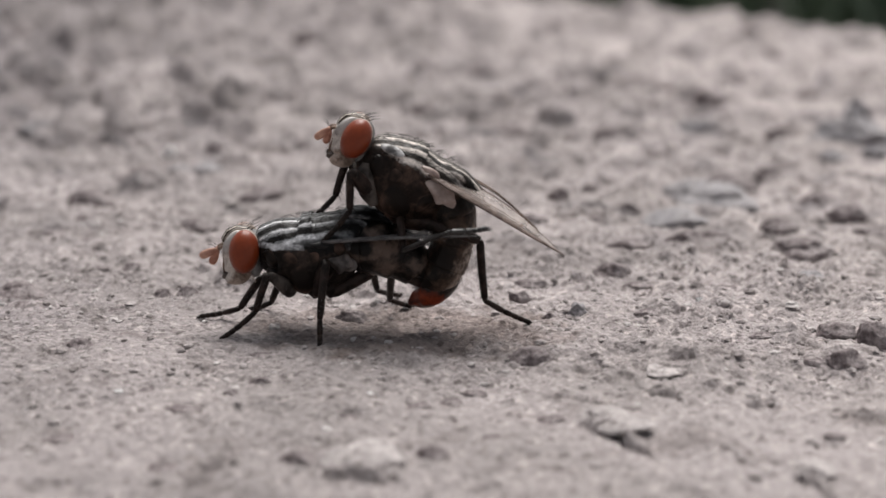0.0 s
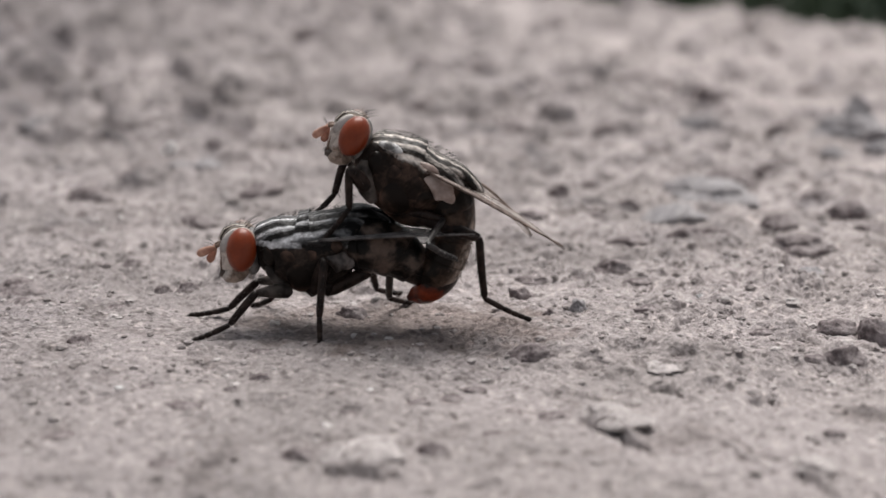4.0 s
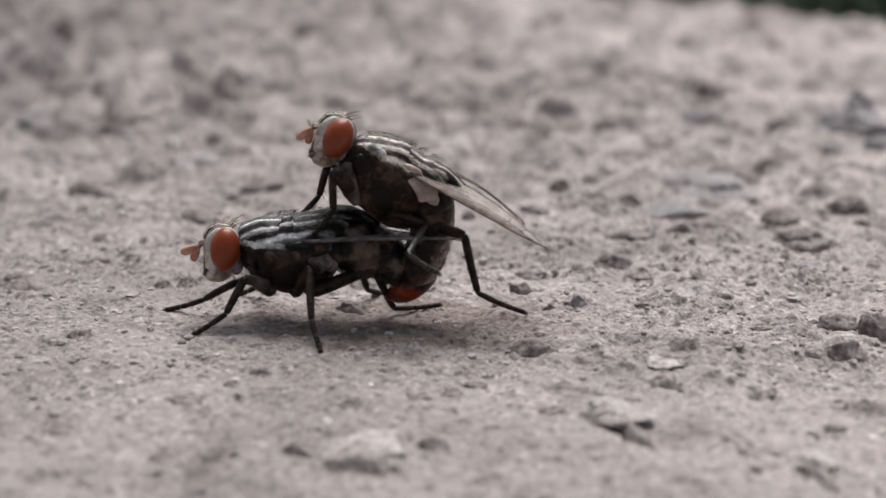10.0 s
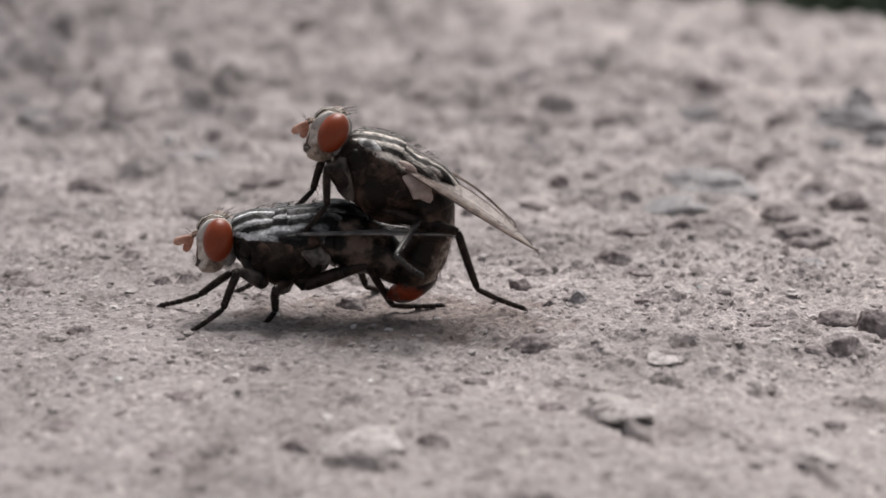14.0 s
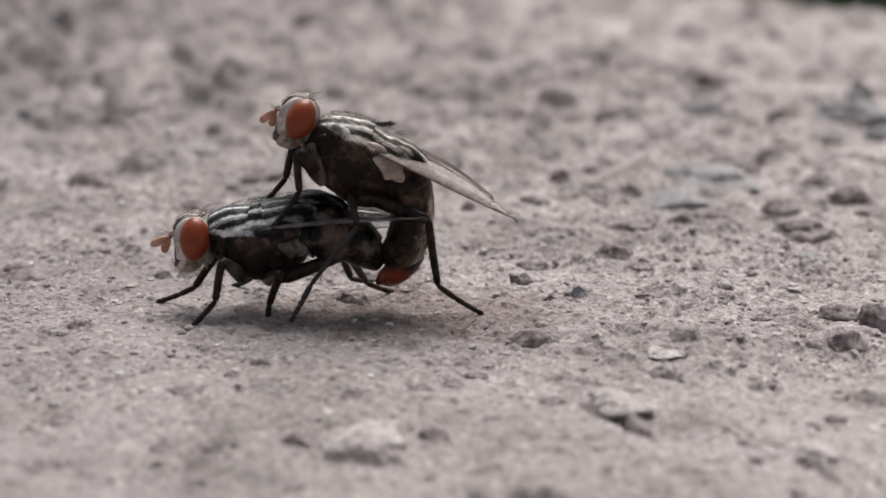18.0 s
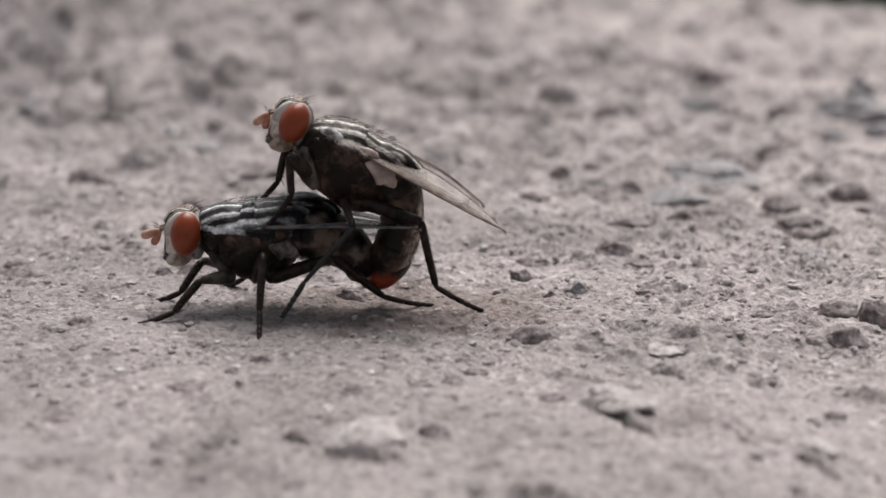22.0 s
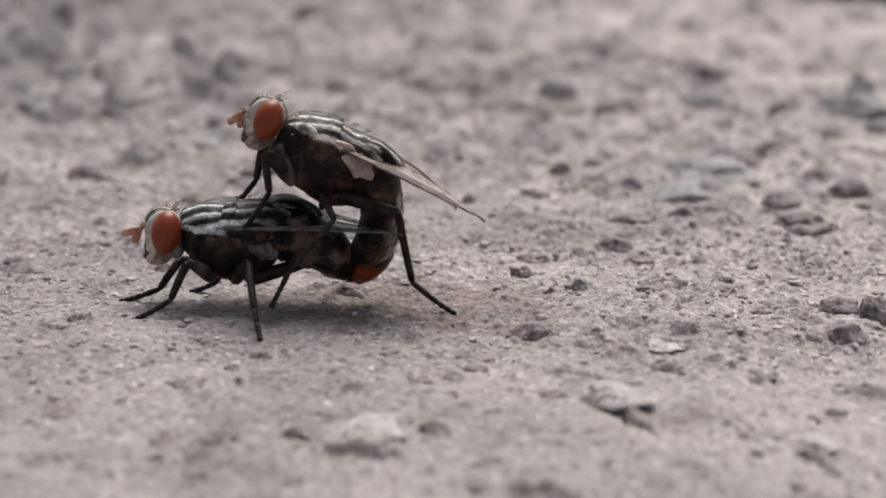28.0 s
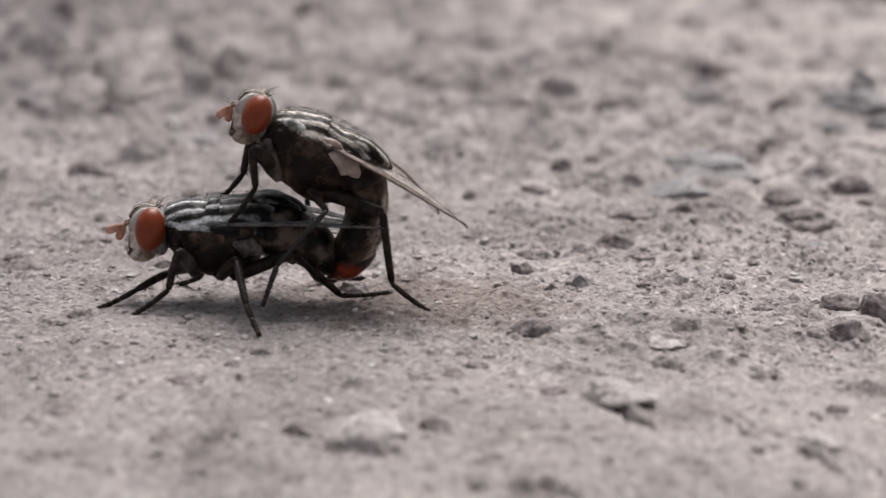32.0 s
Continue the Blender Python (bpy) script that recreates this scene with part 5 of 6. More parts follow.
def steps():
    foot("female_front_near", 0.0, (-7.31, -10.72, 1.19), (-8.73, -11.00, 0.10), (-7.13, -10.95, 2.66))
    foot("female_front_near", 0.2, (-7.32, -10.76, 1.19), (-8.73, -11.06, 0.10), (-7.13, -10.96, 2.65))
    foot("female_front_near", 0.5, (-8.26, -11.20, 0.70), (-9.82, -11.65, 0.10), (-7.43, -11.00, 2.23))
    foot("female_front_near", 3.5, (-8.27, -11.25, 0.69), (-9.85, -11.70, 0.10), (-7.47, -11.01, 2.21))
    foot("female_front_near", 6.0, (-8.33, -11.23, 0.60), (-9.88, -11.68, 0.10), (-7.54, -11.00, 2.14))
    foot("female_front_near", 7.0, (-8.25, -11.25, 0.76), (-9.87, -11.70, 0.10), (-7.65, -11.01, 2.15))
    foot("female_front_near", 8.0, (-8.31, -11.23, 0.74), (-9.90, -11.67, 0.10), (-7.87, -11.00, 2.14))
    foot("female_front_near", 9.0, (-8.39, -11.23, 0.88), (-9.85, -11.68, 0.10), (-8.01, -11.00, 2.31))
    foot("female_front_near", 10.0, (-8.42, -11.25, 0.92), (-9.86, -11.70, 0.10), (-8.15, -11.01, 2.37))
    foot("female_front_near", 12.0, (-8.54, -11.19, 0.93), (-9.87, -11.63, 0.10), (-8.30, -11.00, 2.48))
    foot("female_front_near", 14.5, (-8.54, -11.13, 0.91), (-9.85, -11.56, 0.10), (-8.34, -11.00, 2.44))
    foot("female_front_near", 16.5, (-8.79, -11.17, 0.99), (-9.81, -11.60, 0.10), (-8.96, -11.00, 2.49))
    foot("female_front_near", 17.0, (-8.83, -11.19, 1.02), (-9.79, -11.62, 0.10), (-9.07, -11.00, 2.58))
    foot("female_front_near", 19.0, (-8.86, -11.18, 1.02), (-9.80, -11.61, 0.10), (-9.03, -11.00, 2.58))
    foot("female_front_near", 21.1, (-8.78, -11.20, 0.97), (-9.78, -11.65, 0.10), (-8.98, -11.00, 2.50))
    foot("female_front_near", 21.4, (-10.33, -11.67, 0.50), (-12.11, -12.27, 0.10), (-9.52, -11.03, 2.17))
    foot("female_front_near", 22.0, (-10.42, -11.62, 0.56), (-12.15, -12.20, 0.10), (-9.70, -11.03, 2.18))
    foot("female_front_near", 23.0, (-10.36, -11.66, 0.68), (-12.13, -12.25, 0.10), (-9.85, -11.03, 2.16))
    foot("female_front_near", 25.5, (-10.36, -11.68, 0.68), (-12.13, -12.28, 0.10), (-9.92, -11.03, 2.16))
    foot("female_front_near", 28.0, (-10.54, -11.52, 0.89), (-12.16, -12.07, 0.10), (-10.38, -11.02, 2.36))
    foot("female_front_near", 29.0, (-10.57, -11.37, 0.90), (-12.20, -11.87, 0.10), (-10.55, -11.01, 2.55))
    foot("female_front_near", 30.0, (-10.66, -11.41, 1.13), (-12.20, -11.92, 0.10), (-10.83, -11.02, 2.42))
    foot("female_front_near", 32.0, (-10.64, -11.44, 1.12), (-12.19, -11.96, 0.10), (-10.83, -11.02, 2.52))
    foot("female_front_far", 0.0, (-8.22, -8.14, 0.59), (-10.12, -7.77, 0.10), (-7.82, -7.14, 1.29))
    foot("female_front_far", 0.5, (-8.60, -8.25, 0.48), (-10.22, -7.90, 0.10), (-7.98, -7.14, 1.18))
    foot("female_front_far", 3.5, (-8.65, -8.24, 0.48), (-10.22, -7.89, 0.10), (-8.02, -7.14, 1.16))
    foot("female_front_far", 5.2, (-8.65, -8.28, 0.44), (-10.22, -7.96, 0.10), (-8.10, -7.14, 1.10))
    foot("female_front_far", 5.7, (-8.99, -9.05, 0.61), (-10.99, -8.89, 0.10), (-8.93, -7.40, 1.27))
    foot("female_front_far", 7.0, (-9.06, -9.03, 0.64), (-10.99, -8.86, 0.10), (-9.02, -7.40, 1.23))
    foot("female_front_far", 8.2, (-9.15, -8.97, 0.71), (-11.01, -8.76, 0.10), (-9.20, -7.40, 1.26))
    foot("female_front_far", 8.7, (-9.59, -8.30, 0.60), (-11.42, -7.98, 0.10), (-9.55, -7.14, 1.14))
    foot("female_front_far", 10.0, (-9.64, -8.36, 0.67), (-11.40, -8.05, 0.10), (-9.63, -7.14, 1.15))
    foot("female_front_far", 11.2, (-9.64, -8.36, 0.67), (-11.40, -8.05, 0.10), (-9.64, -7.14, 1.23))
    foot("female_front_far", 11.6, (-9.77, -8.36, 0.69), (-11.76, -8.04, 0.10), (-9.80, -7.14, 1.33))
    foot("female_front_far", 14.5, (-9.83, -8.42, 0.71), (-11.79, -8.13, 0.10), (-9.88, -7.14, 1.35))
    foot("female_front_far", 17.0, (-10.02, -8.49, 0.82), (-11.70, -8.21, 0.10), (-10.08, -7.14, 1.07))
    foot("female_front_far", 20.0, (-9.99, -8.74, 0.87), (-11.60, -8.36, 0.10), (-10.07, -7.40, 1.12))
    foot("female_front_far", 22.0, (-10.58, -8.74, 0.52), (-11.56, -8.36, 0.10), (-10.02, -7.40, 0.93))
    foot("female_front_far", 22.4, (-11.15, -9.23, 0.67), (-13.03, -9.20, 0.10), (-11.16, -7.40, 1.03))
    foot("female_front_far", 25.5, (-11.19, -9.26, 0.64), (-13.04, -9.25, 0.10), (-11.24, -7.40, 1.06))
    foot("female_front_far", 28.0, (-11.32, -9.22, 0.67), (-13.04, -9.18, 0.10), (-11.52, -7.40, 1.03))
    foot("female_front_far", 29.1, (-11.40, -9.15, 0.58), (-13.06, -9.06, 0.10), (-11.60, -7.40, 1.15))
    foot("female_front_far", 29.5, (-11.99, -10.38, 0.85), (-13.70, -10.93, 0.10), (-12.39, -7.26, 0.94))
    foot("female_front_far", 32.0, (-12.07, -10.30, 0.79), (-13.70, -10.84, 0.10), (-12.45, -7.27, 1.04))
    foot("female_mid_near", 0.0, (-4.75, -11.57, 1.12), (-4.73, -12.11, 0.10), (-4.07, -11.08, 3.33))
    foot("female_mid_near", 3.5, (-4.77, -11.65, 1.10), (-4.73, -12.22, 0.10), (-4.11, -11.09, 3.25))
    foot("female_mid_near", 5.4, (-4.77, -11.71, 1.06), (-4.73, -12.30, 0.10), (-4.11, -11.09, 3.14))
    foot("female_mid_near", 5.8, (-4.59, -12.79, 1.22), (-4.54, -13.75, 0.10), (-3.80, -11.11, 2.77))
    foot("female_mid_near", 7.0, (-4.74, -12.82, 1.38), (-4.54, -13.79, 0.10), (-4.02, -11.11, 2.92))
    foot("female_mid_near", 8.0, (-4.87, -12.79, 1.36), (-4.54, -13.75, 0.10), (-4.32, -11.11, 2.86))
    foot("female_mid_near", 9.0, (-5.00, -12.74, 1.14), (-4.57, -13.70, 0.10), (-4.56, -11.11, 2.89))
    foot("female_mid_near", 11.1, (-5.02, -12.74, 1.07), (-4.61, -13.69, 0.10), (-4.79, -11.11, 2.66))
    foot("female_mid_near", 11.5, (-6.52, -10.10, 0.50), (-6.97, -10.17, 0.10), (-5.29, -10.86, 2.57))
    foot("female_mid_near", 14.5, (-6.64, -9.97, 0.50), (-7.01, -9.96, 0.10), (-5.35, -10.85, 2.58))
    foot("female_mid_near", 15.6, (-6.79, -10.07, 0.58), (-7.00, -10.12, 0.10), (-6.01, -10.85, 2.85))
    foot("female_mid_near", 17.0, (-6.89, -10.06, 0.60), (-6.99, -10.11, 0.10), (-6.30, -10.85, 3.05))
    foot("female_mid_near", 19.0, (-6.86, -10.22, 0.54), (-6.95, -10.32, 0.10), (-6.30, -10.90, 3.01))
    foot("female_mid_near", 21.2, (-6.81, -11.28, 0.65), (-6.94, -11.73, 0.10), (-6.24, -11.06, 2.63))
    foot("female_mid_near", 21.8, (-7.05, -12.11, 0.82), (-7.04, -12.85, 0.10), (-6.71, -11.11, 2.63))
    foot("female_mid_near", 22.4, (-7.00, -13.29, 0.93), (-6.82, -14.42, 0.10), (-6.68, -11.11, 2.40))
    foot("female_mid_near", 25.5, (-7.01, -13.26, 0.94), (-6.82, -14.39, 0.10), (-6.68, -11.11, 2.36))
    foot("female_mid_near", 28.0, (-7.15, -13.12, 0.99), (-6.83, -14.19, 0.10), (-7.11, -11.11, 2.83))
    foot("female_mid_near", 29.5, (-7.39, -13.06, 0.97), (-6.88, -14.11, 0.10), (-7.42, -11.11, 2.68))
    foot("female_mid_near", 32.0, (-7.47, -13.08, 1.01), (-6.87, -14.15, 0.10), (-7.55, -11.11, 2.64))
    foot("female_mid_far", 0.0, (-7.04, -7.20, 0.58), (-8.10, -6.59, 0.10), (-6.10, -7.09, 1.87))
    foot("female_mid_far", 5.4, (-7.05, -7.24, 0.55), (-8.10, -6.65, 0.10), (-6.12, -7.09, 1.72))
    foot("female_mid_far", 5.8, (-7.15, -6.72, 0.60), (-8.36, -5.99, 0.10), (-6.35, -7.09, 1.71))
    foot("female_mid_far", 8.3, (-7.22, -6.67, 0.53), (-8.37, -5.93, 0.10), (-6.57, -7.09, 1.65))
    foot("female_mid_far", 8.8, (-7.63, -6.51, 0.71), (-8.77, -5.73, 0.10), (-6.80, -7.09, 1.64))
    foot("female_mid_far", 14.5, (-7.81, -6.62, 0.75), (-8.79, -5.86, 0.10), (-7.04, -7.09, 1.70))
    foot("female_mid_far", 17.0, (-7.95, -6.55, 0.68), (-8.88, -5.77, 0.10), (-7.28, -7.09, 1.77))
    foot("female_mid_far", 21.8, (-7.95, -6.74, 0.62), (-8.82, -6.01, 0.10), (-7.31, -7.09, 1.55))
    foot("female_mid_far", 22.6, (-8.97, -7.93, 0.70), (-10.08, -7.52, 0.10), (-8.24, -7.09, 1.42))
    foot("female_mid_far", 28.0, (-9.20, -7.89, 0.60), (-10.19, -7.48, 0.10), (-8.69, -7.09, 1.41))
    foot("female_mid_far", 29.2, (-9.26, -7.86, 0.55), (-10.20, -7.44, 0.10), (-8.81, -7.09, 1.49))
    foot("female_mid_far", 29.7, (-9.94, -7.61, 0.55), (-11.02, -7.14, 0.10), (-9.16, -7.09, 1.48))
    foot("female_mid_far", 32.0, (-9.94, -7.60, 0.55), (-11.01, -7.11, 0.10), (-9.16, -7.09, 1.49))
    foot("female_hind_near", 0.0, (-2.18, -7.24, 0.69), (-0.99, -6.17, 0.10), (-3.15, -11.00, 2.67))
    foot("female_hind_near", 5.4, (-2.24, -7.28, 0.61), (-1.00, -6.22, 0.10), (-3.21, -11.00, 2.53))
    foot("female_hind_near", 6.0, (-1.82, -7.37, 0.58), (0.36, -6.35, 0.10), (-2.94, -11.00, 2.59))
    foot("female_hind_near", 6.6, (-2.26, -7.97, 0.30), (0.01, -5.91, 0.10), (-2.61, -11.00, 2.67))
    foot("female_hind_near", 7.6, (-2.31, -7.86, 0.30), (0.01, -5.71, 0.10), (-2.72, -11.00, 2.66))
    foot("female_hind_near", 8.3, (-2.62, -8.11, 0.74), (-1.61, -7.29, 0.10), (-3.16, -11.00, 2.42))
    foot("female_hind_near", 9.3, (-2.66, -8.11, 0.74), (-1.68, -7.28, 0.10), (-3.26, -11.00, 2.38))
    foot("female_hind_near", 9.9, (-2.01, -8.38, 0.30), (0.62, -6.95, 0.10), (-2.73, -11.00, 2.44))
    foot("female_hind_near", 11.0, (-2.01, -8.38, 0.30), (0.63, -6.94, 0.10), (-2.73, -11.00, 2.47))
    foot("female_hind_near", 12.0, (-2.03, -8.52, 0.31), (0.67, -7.79, 0.10), (-2.84, -11.00, 2.51))
    foot("female_hind_near", 14.5, (-2.05, -8.52, 0.31), (0.65, -7.79, 0.10), (-2.83, -11.00, 2.51))
    foot("female_hind_near", 15.8, (-3.12, -7.44, 0.75), (-2.00, -6.43, 0.10), (-3.60, -11.00, 2.65))
    foot("female_hind_near", 20.4, (-3.16, -7.78, 0.73), (-2.12, -6.85, 0.10), (-3.62, -11.00, 2.42))
    foot("female_hind_near", 20.9, (-2.15, -9.00, 0.31), (-0.21, -8.35, 0.10), (-2.87, -10.75, 2.33))
    foot("female_hind_near", 22.0, (-2.39, -9.34, 0.51), (-0.87, -8.92, 0.10), (-3.17, -10.75, 2.19))
    foot("female_hind_near", 25.5, (-2.38, -9.67, 0.44), (-0.86, -9.48, 0.10), (-3.21, -10.75, 2.13))
    foot("female_hind_near", 27.4, (-4.18, -6.99, 0.50), (-3.10, -5.86, 0.10), (-4.28, -11.00, 2.23))
    foot("female_hind_near", 29.2, (-4.26, -6.76, 0.44), (-3.24, -5.56, 0.10), (-4.41, -11.00, 2.31))
    foot("female_hind_near", 29.9, (-3.77, -8.16, 0.30), (-1.51, -6.88, 0.10), (-4.52, -11.00, 2.19))
    foot("female_hind_near", 31.0, (-4.13, -9.35, 0.28), (-1.55, -8.42, 0.10), (-4.73, -10.75, 2.04))
    foot("female_hind_near", 32.0, (-4.12, -9.42, 0.30), (-1.50, -8.08, 0.10), (-4.74, -11.00, 2.15))
    foot("female_hind_far", 0.0, (-2.75, -5.47, 0.59), (-1.66, -4.32, 0.10), (-3.33, -7.20, 1.91))
    foot("female_hind_far", 7.0, (-2.82, -5.83, 0.51), (-1.74, -4.81, 0.10), (-3.34, -7.20, 1.70))
    foot("female_hind_far", 9.5, (-3.15, -6.25, 0.47), (-2.36, -5.37, 0.10), (-3.79, -7.20, 1.58))
    foot("female_hind_far", 14.5, (-3.20, -6.31, 0.44), (-2.25, -5.42, 0.10), (-3.92, -7.20, 1.61))
    foot("female_hind_far", 17.0, (-3.90, -5.96, 0.49), (-2.76, -4.98, 0.10), (-4.52, -7.20, 1.68))
    foot("female_hind_far", 20.0, (-3.78, -6.22, 0.50), (-2.71, -5.32, 0.10), (-4.52, -7.20, 1.54))
    foot("female_hind_far", 25.5, (-3.87, -6.91, 0.42), (-2.85, -6.19, 0.10), (-4.75, -7.20, 1.34))
    foot("female_hind_far", 28.0, (-4.94, -6.44, 0.51), (-3.82, -5.60, 0.10), (-5.45, -7.20, 1.56))
    foot("female_hind_far", 30.2, (-5.57, -7.68, 0.44), (-4.34, -7.18, 0.10), (-6.16, -7.20, 1.37))
    foot("female_hind_far", 32.0, (-5.26, -7.14, 0.30), (-3.46, -6.17, 0.10), (-6.16, -7.20, 1.40))
    foot("male_hind_near", 0.0, (1.67, -9.37, 1.26), (3.76, -8.99, 0.10), (1.18, -10.75, 3.96))
    foot("male_hind_near", 3.5, (1.65, -9.44, 1.26), (3.75, -9.09, 0.10), (1.14, -10.75, 3.91))
    foot("male_hind_near", 6.0, (1.64, -9.42, 1.05), (3.75, -9.07, 0.10), (1.08, -10.75, 3.76))
    foot("male_hind_near", 7.6, (1.61, -9.41, 1.08), (3.75, -9.04, 0.10), (1.04, -10.75, 3.77))
    foot("male_hind_near", 8.2, (1.43, -9.38, 1.18), (3.75, -9.00, 0.10), (0.73, -10.75, 3.58))
    foot("male_hind_near", 9.0, (1.37, -9.38, 1.24), (3.75, -9.00, 0.10), (0.54, -10.75, 3.51))
    foot("male_hind_near", 11.0, (1.35, -9.42, 1.21), (3.74, -9.07, 0.10), (0.46, -10.75, 3.45))
    foot("male_hind_near", 12.0, (1.35, -9.39, 1.24), (3.74, -9.01, 0.10), (0.37, -10.75, 3.44))
    foot("male_hind_near", 14.5, (1.36, -9.39, 1.21), (3.74, -9.01, 0.10), (0.38, -10.75, 3.46))
    foot("male_hind_near", 15.4, (0.34, -9.27, 1.05), (2.38, -8.81, 0.10), (-0.33, -10.75, 3.62))
    foot("male_hind_near", 16.2, (-0.23, -9.94, 1.26), (1.62, -9.94, 0.10), (-0.88, -10.75, 3.80))
    foot("male_hind_near", 17.0, (-0.24, -9.99, 1.30), (1.61, -10.03, 0.10), (-0.97, -10.75, 3.89))
    foot("male_hind_near", 20.0, (-0.22, -10.03, 1.33), (1.61, -10.10, 0.10), (-0.91, -10.75, 3.80))
    foot("male_hind_near", 22.0, (-0.32, -10.04, 1.13), (1.60, -10.10, 0.10), (-0.99, -10.75, 3.37))
    foot("male_hind_near", 25.5, (-0.36, -10.09, 1.07), (1.59, -10.18, 0.10), (-1.01, -10.76, 3.35))
    foot("male_hind_near", 26.5, (-0.80, -10.47, 1.23), (1.01, -10.69, 0.10), (-1.40, -10.86, 3.41))
    foot("male_hind_near", 27.4, (-1.23, -10.67, 1.32), (0.48, -10.95, 0.10), (-1.77, -10.89, 3.45))
    foot("male_hind_near", 28.6, (-1.24, -10.65, 1.35), (0.47, -10.92, 0.10), (-1.78, -10.89, 3.47))
    foot("male_hind_near", 29.0, (-1.50, -7.09, 1.14), (0.07, -5.97, 0.10), (-1.84, -11.00, 3.33))
    foot("male_hind_near", 29.4, (-1.86, -10.76, 1.34), (-0.53, -11.07, 0.10), (-2.15, -10.90, 3.53))
    foot("male_hind_near", 30.0, (-2.02, -10.72, 1.21), (-0.55, -11.02, 0.10), (-2.46, -10.90, 3.58))
    foot("male_hind_near", 32.0, (-2.05, -10.75, 1.16), (-0.54, -11.06, 0.10), (-2.53, -10.90, 3.57))
    foot("male_mid_near", 0.0, (0.23, -13.30, 5.00), (2.20, -12.70, 5.05), (-1.39, -10.85, 4.77))
    foot("male_mid_near", 0.4, (0.12, -13.30, 4.78), (0.97, -12.70, 3.97), (-1.07, -10.85, 4.81))
    foot("male_mid_near", 0.8, (-0.41, -13.30, 4.01), (-0.85, -12.70, 2.86), (-0.64, -10.85, 4.89))
    foot("male_mid_near", 2.0, (-0.59, -13.30, 3.99), (-0.96, -12.70, 3.06), (-0.67, -10.85, 4.87))
    foot("male_mid_near", 2.6, (-0.73, -13.30, 4.40), (0.32, -12.70, 3.88), (-0.65, -10.85, 4.85))
    foot("male_mid_near", 5.5, (-0.47, -13.30, 4.41), (0.22, -12.70, 3.70), (-0.53, -10.85, 4.73))
    foot("male_mid_near", 7.0, (-0.51, -13.30, 4.37), (0.11, -12.70, 3.78), (-0.53, -10.85, 4.74))
    foot("male_mid_near", 8.0, (-0.79, -13.30, 3.92), (0.33, -12.70, 3.22), (-0.92, -10.85, 4.46))
    foot("male_mid_near", 9.0, (-1.31, -13.30, 3.79), (0.19, -12.70, 2.64), (-1.24, -10.85, 4.34))
    foot("male_mid_near", 11.0, (-1.36, -13.30, 3.89), (0.11, -12.70, 2.79), (-1.41, -10.85, 4.32))
    foot("male_mid_near", 12.0, (-1.78, -13.30, 3.63), (-0.78, -12.70, 2.70), (-1.71, -10.85, 4.27))
    foot("male_mid_near", 14.5, (-1.78, -13.30, 3.63), (-0.80, -12.70, 2.68), (-1.73, -10.85, 4.27))
    foot("male_mid_near", 15.5, (-3.56, -11.60, 3.61), (-3.97, -12.22, 2.22), (-2.27, -11.11, 4.71))
    foot("male_mid_near", 16.5, (-4.86, -11.60, 3.33), (-5.50, -12.22, 1.71), (-2.93, -11.11, 5.02))
    foot("male_mid_near", 17.0, (-5.20, -11.60, 2.81), (-5.61, -12.22, 1.81), (-2.97, -11.11, 5.13))
    foot("male_mid_near", 17.6, (-5.11, -11.60, 1.80), (-5.75, -12.22, 0.70), (-2.98, -11.11, 4.61))
    foot("male_mid_near", 19.3, (-5.12, -11.60, 1.72), (-5.76, -12.22, 0.62), (-2.98, -11.11, 4.53))
    foot("male_mid_near", 19.8, (-4.36, -11.94, 1.25), (-5.05, -12.62, 0.10), (-2.98, -11.10, 4.03))
    foot("male_mid_near", 21.2, (-4.32, -11.98, 1.31), (-5.06, -12.68, 0.10), (-2.99, -11.11, 4.01))
    foot("male_mid_near", 21.8, (-5.45, -11.60, 1.80), (-6.18, -12.22, 0.76), (-3.71, -11.11, 3.96))
    foot("male_mid_near", 22.5, (-5.27, -10.94, 1.42), (-6.11, -11.28, 0.10), (-3.40, -11.03, 3.88))
    foot("male_mid_near", 25.5, (-5.28, -10.97, 1.37), (-6.09, -11.32, 0.10), (-3.40, -11.03, 3.82))
    foot("male_mid_near", 27.4, (-6.01, -10.81, 1.84), (-6.92, -11.10, 0.10), (-4.47, -11.01, 3.97))
    foot("male_mid_near", 28.6, (-6.02, -10.84, 1.84), (-6.92, -11.15, 0.10), (-4.48, -11.02, 3.96))
    foot("male_mid_near", 29.2, (-6.11, -11.60, 1.87), (-6.55, -12.22, 0.75), (-4.65, -11.11, 4.03))
    foot("male_mid_near", 29.8, (-6.37, -11.60, 2.02), (-6.84, -12.22, 0.78), (-4.87, -11.11, 3.95))
    foot("male_mid_near", 32.0, (-6.43, -11.60, 2.10), (-6.93, -12.22, 0.75), (-4.92, -11.11, 3.93))


RAISED = ((0.1, -1.9, 0.75), (-0.75, -0.95, 1.32), (0.4, -2.6, -0.6))  # ankle, claw and knee of the leg that brushes the back
BRUSH = ((0, 0), (16.5, 0), (17.1, 0.9), (17.4, 1.0), (18.0, 1.0), (18.4, 0.93), (18.8, 1.0), (19.2, 1.0), (19.6, 0.9), (20.4, 0.82), (21.0, 0), (32, 0))


def aim(at, way, up):
    """The pose of a segment that starts at a point and runs along a direction."""
    x = way.normalized()
    y = up.cross(x).normalized()
    z = x.cross(y)
    return Matrix.Translation(at * MM) @ Matrix((x, y, z)).transposed().to_4x4()


